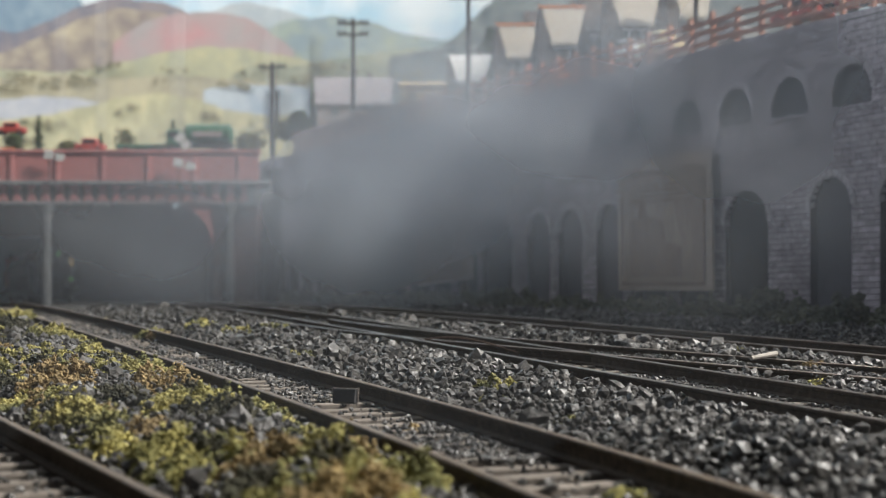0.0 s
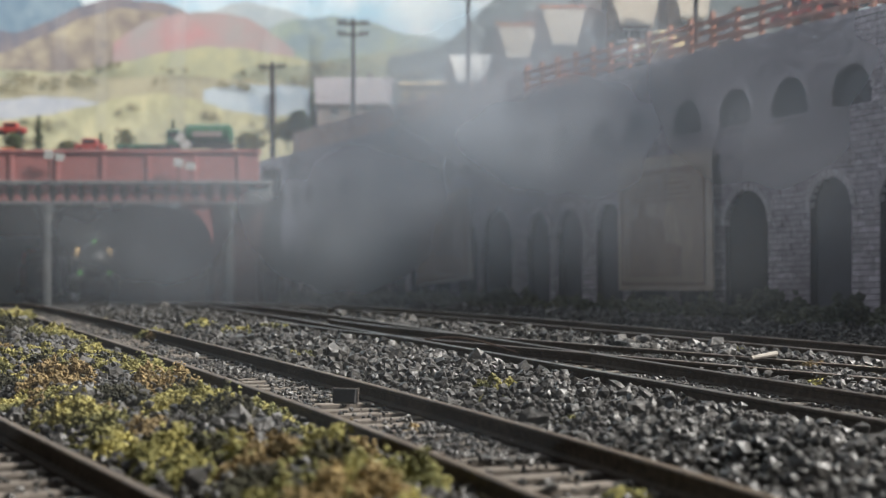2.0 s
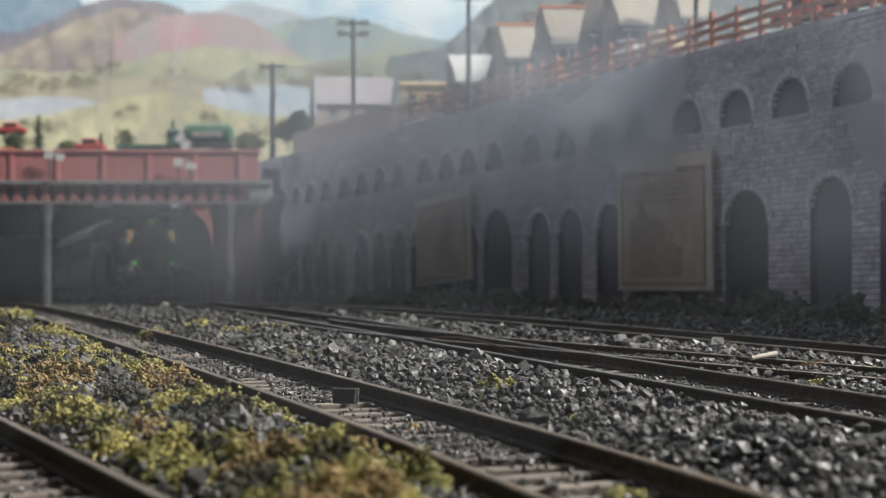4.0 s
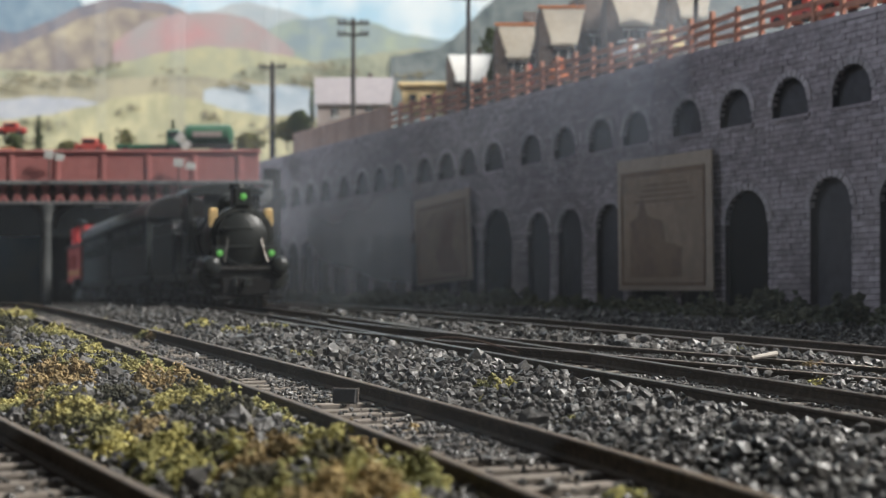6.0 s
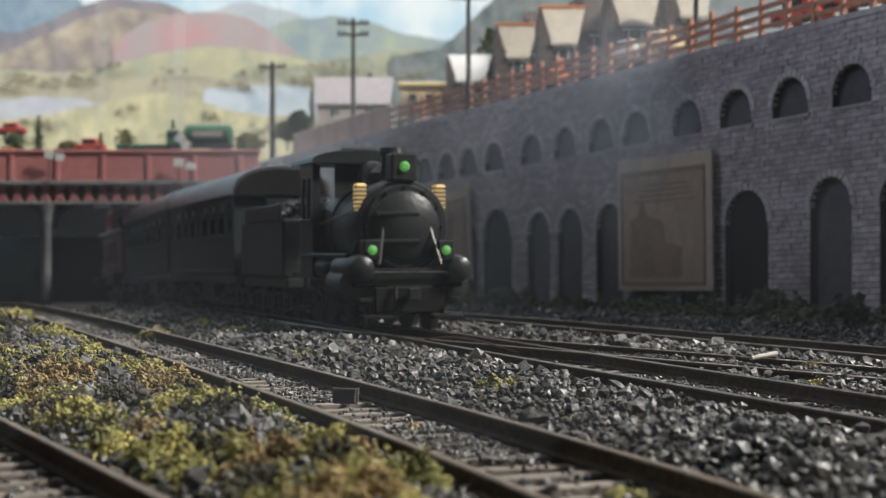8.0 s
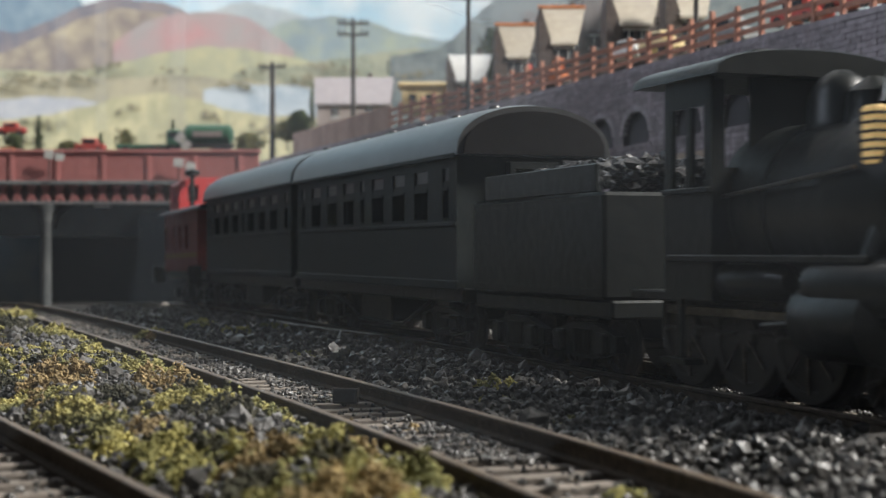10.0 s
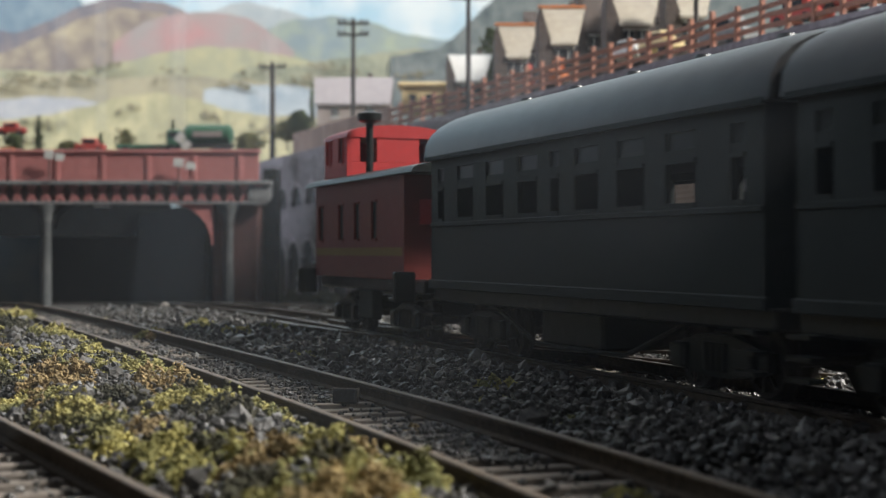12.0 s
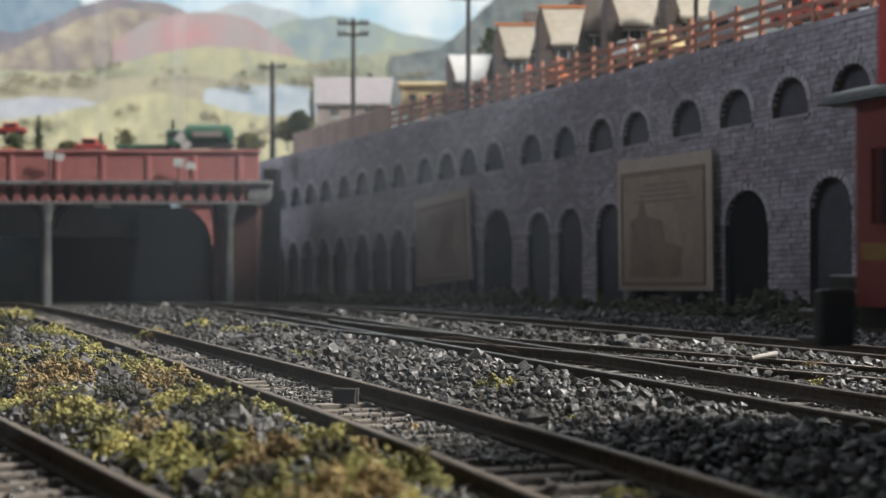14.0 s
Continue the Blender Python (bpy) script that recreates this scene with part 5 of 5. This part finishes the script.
    part("roof_walk", block(27, 82, -2.5, 2.5, 39.4, 40.2, bevel=0.1), BLACK, c)
    part("tool_box", block(31, 43, -12.5, -10, 3.5, 11, bevel=0.4), GREYBOX, c, "grey box under the frame")
    part("tool_box", block(31, 43, 10, 12.5, 3.5, 11, bevel=0.4), GREYBOX, c, "grey box under the frame")
    truck(c, 18, 4.6, 15)
    truck(c, L - 18, 4.6, 15)
    coupler(c, 0, -1)
    coupler(c, L, 1)
    return c


def tender():
    c = base("tender", "black locomotive tender loaded with coal", "tender")
    L, W = 58.0, 14.5
    part("frame", block(0, L, -W + 1, W - 1, 9, 12, bevel=0.4), BLACK, c)
    body = part("tank", block(1, L - 1, -W, W, 12, 29, bevel=0.6), BLACK, c)
    for s in (-1, 1):
        part("coal_board", block(8, L - 3, s * W - 0.4, s * W + 0.4, 29, 33.5, bevel=0.2), BLACK, body)
        part("rivet_band", block(2, L - 2, s * W - 0.15, s * W + 0.2, 27.6, 28.4), BLACK, body)
        part("rivet_band", block(2, L - 2, s * W - 0.15, s * W + 0.2, 13, 13.8), BLACK, body)
    n = 700
    x, y = rng.uniform(9, L - 5, n), rng.uniform(-W + 1, W - 1, n)
    v, f = scatter(np.c_[x, y, 29.5 + 5.5 * np.cos(y / W * 1.4) * rng.uniform(0.5, 1.1, n)], rng.uniform(0.6, 1.7, n))
    cloud("coal_load", v, f, COAL, "heap of black coal", parent=c)
    part("hatch", lathe(bmesh.new(), (5, 0, 29), (5, 0, 31), [(0, 2.6), (0.7, 2.6), (1, 2.0)], 14), BLACK, c, smooth=True)
    truck(c, 15, 4.8, 16)
    truck(c, L - 15, 4.8, 16)
    coupler(c, 0, -1)
    return c


def locomotive():
    """Origin under the cab's rear; forward is +x."""
    c = base("steam_locomotive", "black steam locomotive with green lamps and brass-coloured lanterns", "locomotive")
    part("frame", block(2, 70, -6, 6, 7.5, 13, bevel=0.4), BLACK, c)
    boiler = part("boiler", lathe(bmesh.new(), (28, 0, 25.5), (60, 0, 25.5), [(0, 11.6), (0.3, 11.4), (0.31, 11.7), (0.34, 11.7), (0.35, 11.2), (0.7, 11.0), (1, 11.0)], 32), BLACK, c, smooth=True)
    smoke = part("smokebox", lathe(bmesh.new(), (52, 0, 25.8), (66.5, 0, 25.8), [(0, 11.9), (0.86, 11.9), (0.9, 11.6), (0.91, 10.6), (1, 10.2)], 36), BLACK, c, smooth=True)
    part("smokebox_door", lathe(bmesh.new(), (66.3, 0, 25.8), (69, 0, 25.8), [(0, 9.0), (0.2, 8.9), (0.7, 6.0), (1, 2.2)], 32), BLACK, smoke, smooth=True)
    for z in (22.3, 29.0):
        part("hinge_strap", block(67.0, 69.0, -8.4, 3, z - 0.5, z + 0.5, bevel=0.15), BLACK, smoke)
    bm = bmesh.new()
    for k in range(12):
        a = k * math.tau / 12
        rod(bm, (66.0, 9.8 * math.cos(a), 25.8 + 9.8 * math.sin(a)), (67.2, 9.8 * math.cos(a), 25.8 + 9.8 * math.sin(a)), 0.5, sides=6)
    part("door_clamps", bm, BLACK, smoke)
    lamp = part("headlight", block(60.5, 66, -3.4, 3.4, 37.2, 44.2, bevel=0.5), BLACK, c)
    part("lens", lathe(bmesh.new(), (65.9, 0, 40.8), (66.8, 0, 40.8), [(0, 1.35), (0.5, 1.25), (1, 0.7)], 16), GREENLAMP, lamp, "glowing green lamp glass", smooth=True)
    for s in (-1, 1):
        gold = part("class_lantern", block(60.5, 63.5, s * 10.4 - 1.4, s * 10.4 + 1.4, 29.8, 36.6, bevel=0.4), GOLD, c, "lit brass-coloured ribbed lantern")
        for k in range(6):
            part("rib", block(60.3, 63.8, s * 10.4 - 1.6, s * 10.4 + 1.6, 30.2 + 1.05 * k, 30.55 + 1.05 * k), POLE, gold)
        marker = part("marker_lamp", block(66.5, 70, s * 9.6 - 2.2, s * 9.6 + 2.2, 17.4, 22.6, bevel=0.4), BLACK, c)
        part("lens", lathe(bmesh.new(), (69.9, s * 9.6, 20.0), (70.6, s * 9.6, 20.0), [(0, 1.25), (0.5, 1.15), (1, 0.6)], 14), GREENLAMP, marker, "glowing green lamp glass", smooth=True)
        part("running_board", block(20, 66, s * 11 - 4, s * 11 + 3.6, 18.2, 19.2, bevel=0.2), BLACK, c)
        cyl = part("cylinder", lathe(bmesh.new(), (52, s * 11.8, 11.4), (67, s * 11.8, 11.4), [(0, 4.6), (0.06, 5.0), (0.94, 5.0), (1, 3.6)], 20), BLACK, c, smooth=True)
        part("valve_chest", lathe(bmesh.new(), (54, s * 12.6, 15.4), (73, s * 12.6, 15.4), [(0, 3.2), (0.1, 3.5), (0.86, 3.5), (0.95, 3.0), (1, 1.6)], 20), BLACK, cyl, smooth=True)
        part("piston_rod", rod(bmesh.new(), (40, s * 11.8, 10), (53, s * 11.8, 11.2), 0.5, sides=8), STEEL, cyl)
        bm = bmesh.new()
        rod(bm, (30, s * 12.2, 27), (60, s * 12.2, 29.5), 0.3, sides=6)
        part("handrail", bm, STEEL, c)
        tank = part("air_tank", lathe(bmesh.new(), (26, s * 11.5, 15.6), (46, s * 11.5, 15.6), [(0, 1.4), (0.08, 2.5), (0.92, 2.5), (1, 1.4)], 16), BLACK, c, smooth=True)
    part("chimney", lathe(bmesh.new(), (56, 0, 36.8), (56, 0, 46.0), [(0, 4.0), (0.12, 2.9), (0.75, 2.7), (0.85, 3.5), (1, 3.2)], 20), BLACK, c, smooth=True)
    part("dome", lathe(bmesh.new(), (40, 0, 35.5), (40, 0, 43.6), [(0, 5.2), (0.15, 4.3), (0.6, 4.1), (0.85, 3.0), (1, 1.0)], 20), BLACK, c, smooth=True)
    part("sand_dome", lathe(bmesh.new(), (47, 0, 35.5), (47, 0, 42.0), [(0, 4.2), (0.2, 3.5), (0.7, 3.3), (1, 1.0)], 20), BLACK, c, smooth=True)
    part("bell", lathe(bmesh.new(), (50.6, 0, 38.5), (50.6, 0, 42.5), [(0, 1.7), (0.3, 1.2), (1, 0.4)], 12), STEEL, c, smooth=True)
    # cab: sides with windows, front, roof
    cab = part("cab", box(box(block(18, 31, -14.2, -13.4, 13, 28), 18, 31, 13.4, 14.2, 13, 28), 30.2, 31, -13.4, 13.4, 13, 31), BLACK, c)
    for s in (-1, 1):
        y0 = -14.2 if s < 0 else 13.4
        for p, q in ((18, 20), (24, 25.4), (29, 31)):
            part("cab_post", block(p, q, y0, y0 + 0.8, 28, 43), BLACK, cab)
        part("cab_lintel", block(18, 31, y0, y0 + 0.8, 39.5, 43.6), BLACK, cab)
        part("front_window_post", block(30.2, 31, s * 13 - 0.9, s * 13 + 0.9, 31, 43), BLACK, cab)
        part("cab_step", block(19, 26, s * 14 - 1.4, s * 14 + 1.4, 4, 4.8), BLACK, cab)
        part("step_hanger", block(22, 23, s * 14 - 0.4, s * 14 + 0.4, 4, 13), BLACK, cab)
        part("window_ledge", block(18, 31, s * 14.4 - 0.5, s * 14.4 + 0.5, 27.6, 28.4, bevel=0.15), BLACK, cab)
    part("cab_floor", block(6, 31, -13.4, 13.4, 12.6, 14, bevel=0.2), BLACK, cab)
    part("backhead", lathe(bmesh.new(), (24, 0, 25.5), (30, 0, 25.5), [(0, 9.0), (0.2, 10.2), (1, 10.6)], 20), BLACK, cab, smooth=True)
    part("cab_front", block(30.3, 30.9, -8, 8, 31, 45), BLACK, cab)
    part("cab_roof", arch_roof(bmesh.new(), 10, 34, 15.2, 43.4, 47.2, end=1.0), BLACK, cab, smooth=True)
    part("roof_hatch", block(18, 27, -5, 5, 46.6, 48, bevel=0.3), BLACK, cab)
    # pilot
    beam = part("pilot_beam", block(67, 70, -14, 14, 11, 15.6, bevel=0.4), PILOT, c)
    part("pilot_plate", block(69.4, 70.4, -9, 9, 4.6, 11, bevel=0.3), PILOT, beam)
    for k in (-1, 1):
        part("footboard", block(69.6, 73.6, k * 9 - 4, k * 9 + 4, 3.2, 4.2, bevel=0.2), PILOT, beam)
    part("air_hose", rod(bmesh.new(), (71, -4, 11), (72.4, -4.4, 5), 0.5, sides=8), BLACK, beam, smooth=True)
    part("uncoupling_lever", rod(bmesh.new(), (71.2, -12, 14.6), (71.2, 12, 14.6), 0.3, sides=6), STEEL, beam)
    for s in (-1, 1):
        part("buffer_step", block(70.6, 73.0, s * 12 - 1.6, s * 12 + 1.6, 7.6, 8.4), BLACK, beam)
        part("steam_pipe", rod(bmesh.new(), (64, s * 7, 32), (62, s * 11.5, 18), 1.4, sides=10), BLACK, c, smooth=True)
        part("smokebox_brace", rod(bmesh.new(), (66, s * 5, 31), (70.5, s * 8, 16.5), 0.45, sides=8), STEEL, c, smooth=True)
    coupler(c, 71, 1)
    for x in (16, 31, 46):
        wheelset(c, x, 8.6, 26)
    wheelset(c, 62, 4.6)
    for s in (-1, 1):
        bm = block(15, 47, s * 10.2 - 0.4, s * 10.2 + 0.4, -0.7, 0.7, bevel=0.15)
        RODS.append(part("coupling_rod", bm, STEEL, c, "steel coupling rod", (0, 0, 8.6)))
    return c


RODS = []
TRAIN_TURN = -70.0
LOCO, TENDER, COACH, CABOOSE = locomotive(), tender(), coach(), caboose()
COACH_2 = copy_thing(COACH, Matrix())
by_name = [o for o in COACH_2.children if o.name.startswith("wheelset")]
WHEELS += [(o, o.location.x / MM, o.location.z / MM) for o in by_name]

# how far each vehicle's origin lies behind the lanterns
OFFSETS = ((LOCO, -62.0, 74), (TENDER, -120.0, 58), (COACH, -250.0, 126), (COACH_2, -381.0, 126), (CABOOSE, -473.0, 83))
RUN = [(0.0, -838), (1.5, -655), (2.8, -493), (3.0, -467), (4.2, -322), (5.3, -201), (6.5, -81), (7.5, 11), (8.2, 73), (9.3, 183), (10.3, 297), (11.0, 383.5), (12.5, 563), (13.2, 648), (13.5, 682.5), (13.7, 704.5), (14.0, 736)]


def run_at(t):
    """Smooth run of the train along its track, in millimetres."""
    ts, us = np.array([r[0] for r in RUN]), np.array([r[1] for r in RUN], float)
    w = np.exp(-((ts - t) / 0.55) ** 2)
    w = np.where(w < 1e-6, 1e-6, w)
    A = np.c_[np.ones_like(ts), ts - t]
    fit = np.linalg.lstsq(A * w[:, None] ** 0.5, us * w ** 0.5, rcond=None)[0]
    return float(fit[0])


def on_track(u, length):
    """Pose of a vehicle whose rear stands at u: it follows the fall of the line."""
    za, zb = (float(dip(420.5 - 0.93969 * (u + s * length))) for s in (0.15, 0.85))
    tilt = math.degrees(math.atan2(zb - za, 0.7 * length))
    return pose((-29.85 + 0.34202 * u) * MM, (420.5 - 0.93969 * u) * MM, (za - 0.15 * length * math.tan(radians(tilt))) * MM, 0, -tilt, TRAIN_TURN)


def motions():
    times = [k * 0.5 for k in range(29)]
    runs = {t: run_at(t) for t in times}
    for thing, off, length in OFFSETS:
        walk(thing, [(t, on_track(runs[t] + off, length)) for t in times])
    fine = [k / 15 for k in range(211)]
    us = np.interp(fine, times, [runs[t] for t in times])
    for w, x, r in WHEELS:
        step = 1 if r < 6 else 2
        rows = [(t, pose(x * MM, 0, r * MM, 0, math.degrees(u / r) % 360, 0)) for t, u in list(zip(fine, us))[::step]]
        walk(w, rows)
    for rod_ in RODS:
        walk(rod_, [(t, pose(4.0 * math.sin(u / 8.6) * MM, 0, (8.6 + 4.0 * math.cos(u / 8.6)) * MM)) for t, u in list(zip(fine, us))[::2]])
    for p, depth, rows in DRIFTS:
        walk(p, [(t, Matrix.Translation(Vector(place(px, py, depth)) * MM)) for t, px, py in rows])


# ---- the nearest blocks of the wall, one by one ----
for p_, q_, za_, zb_, proud_ in WALL_PIECES:
    vv_, ff_ = [], []
    SLAB(vv_, ff_, p_, q_, za_, zb_, -0.3, proud_)
    cloud("block", vv_, ff_, BRICK, kind="", parent=WALL)

motions()
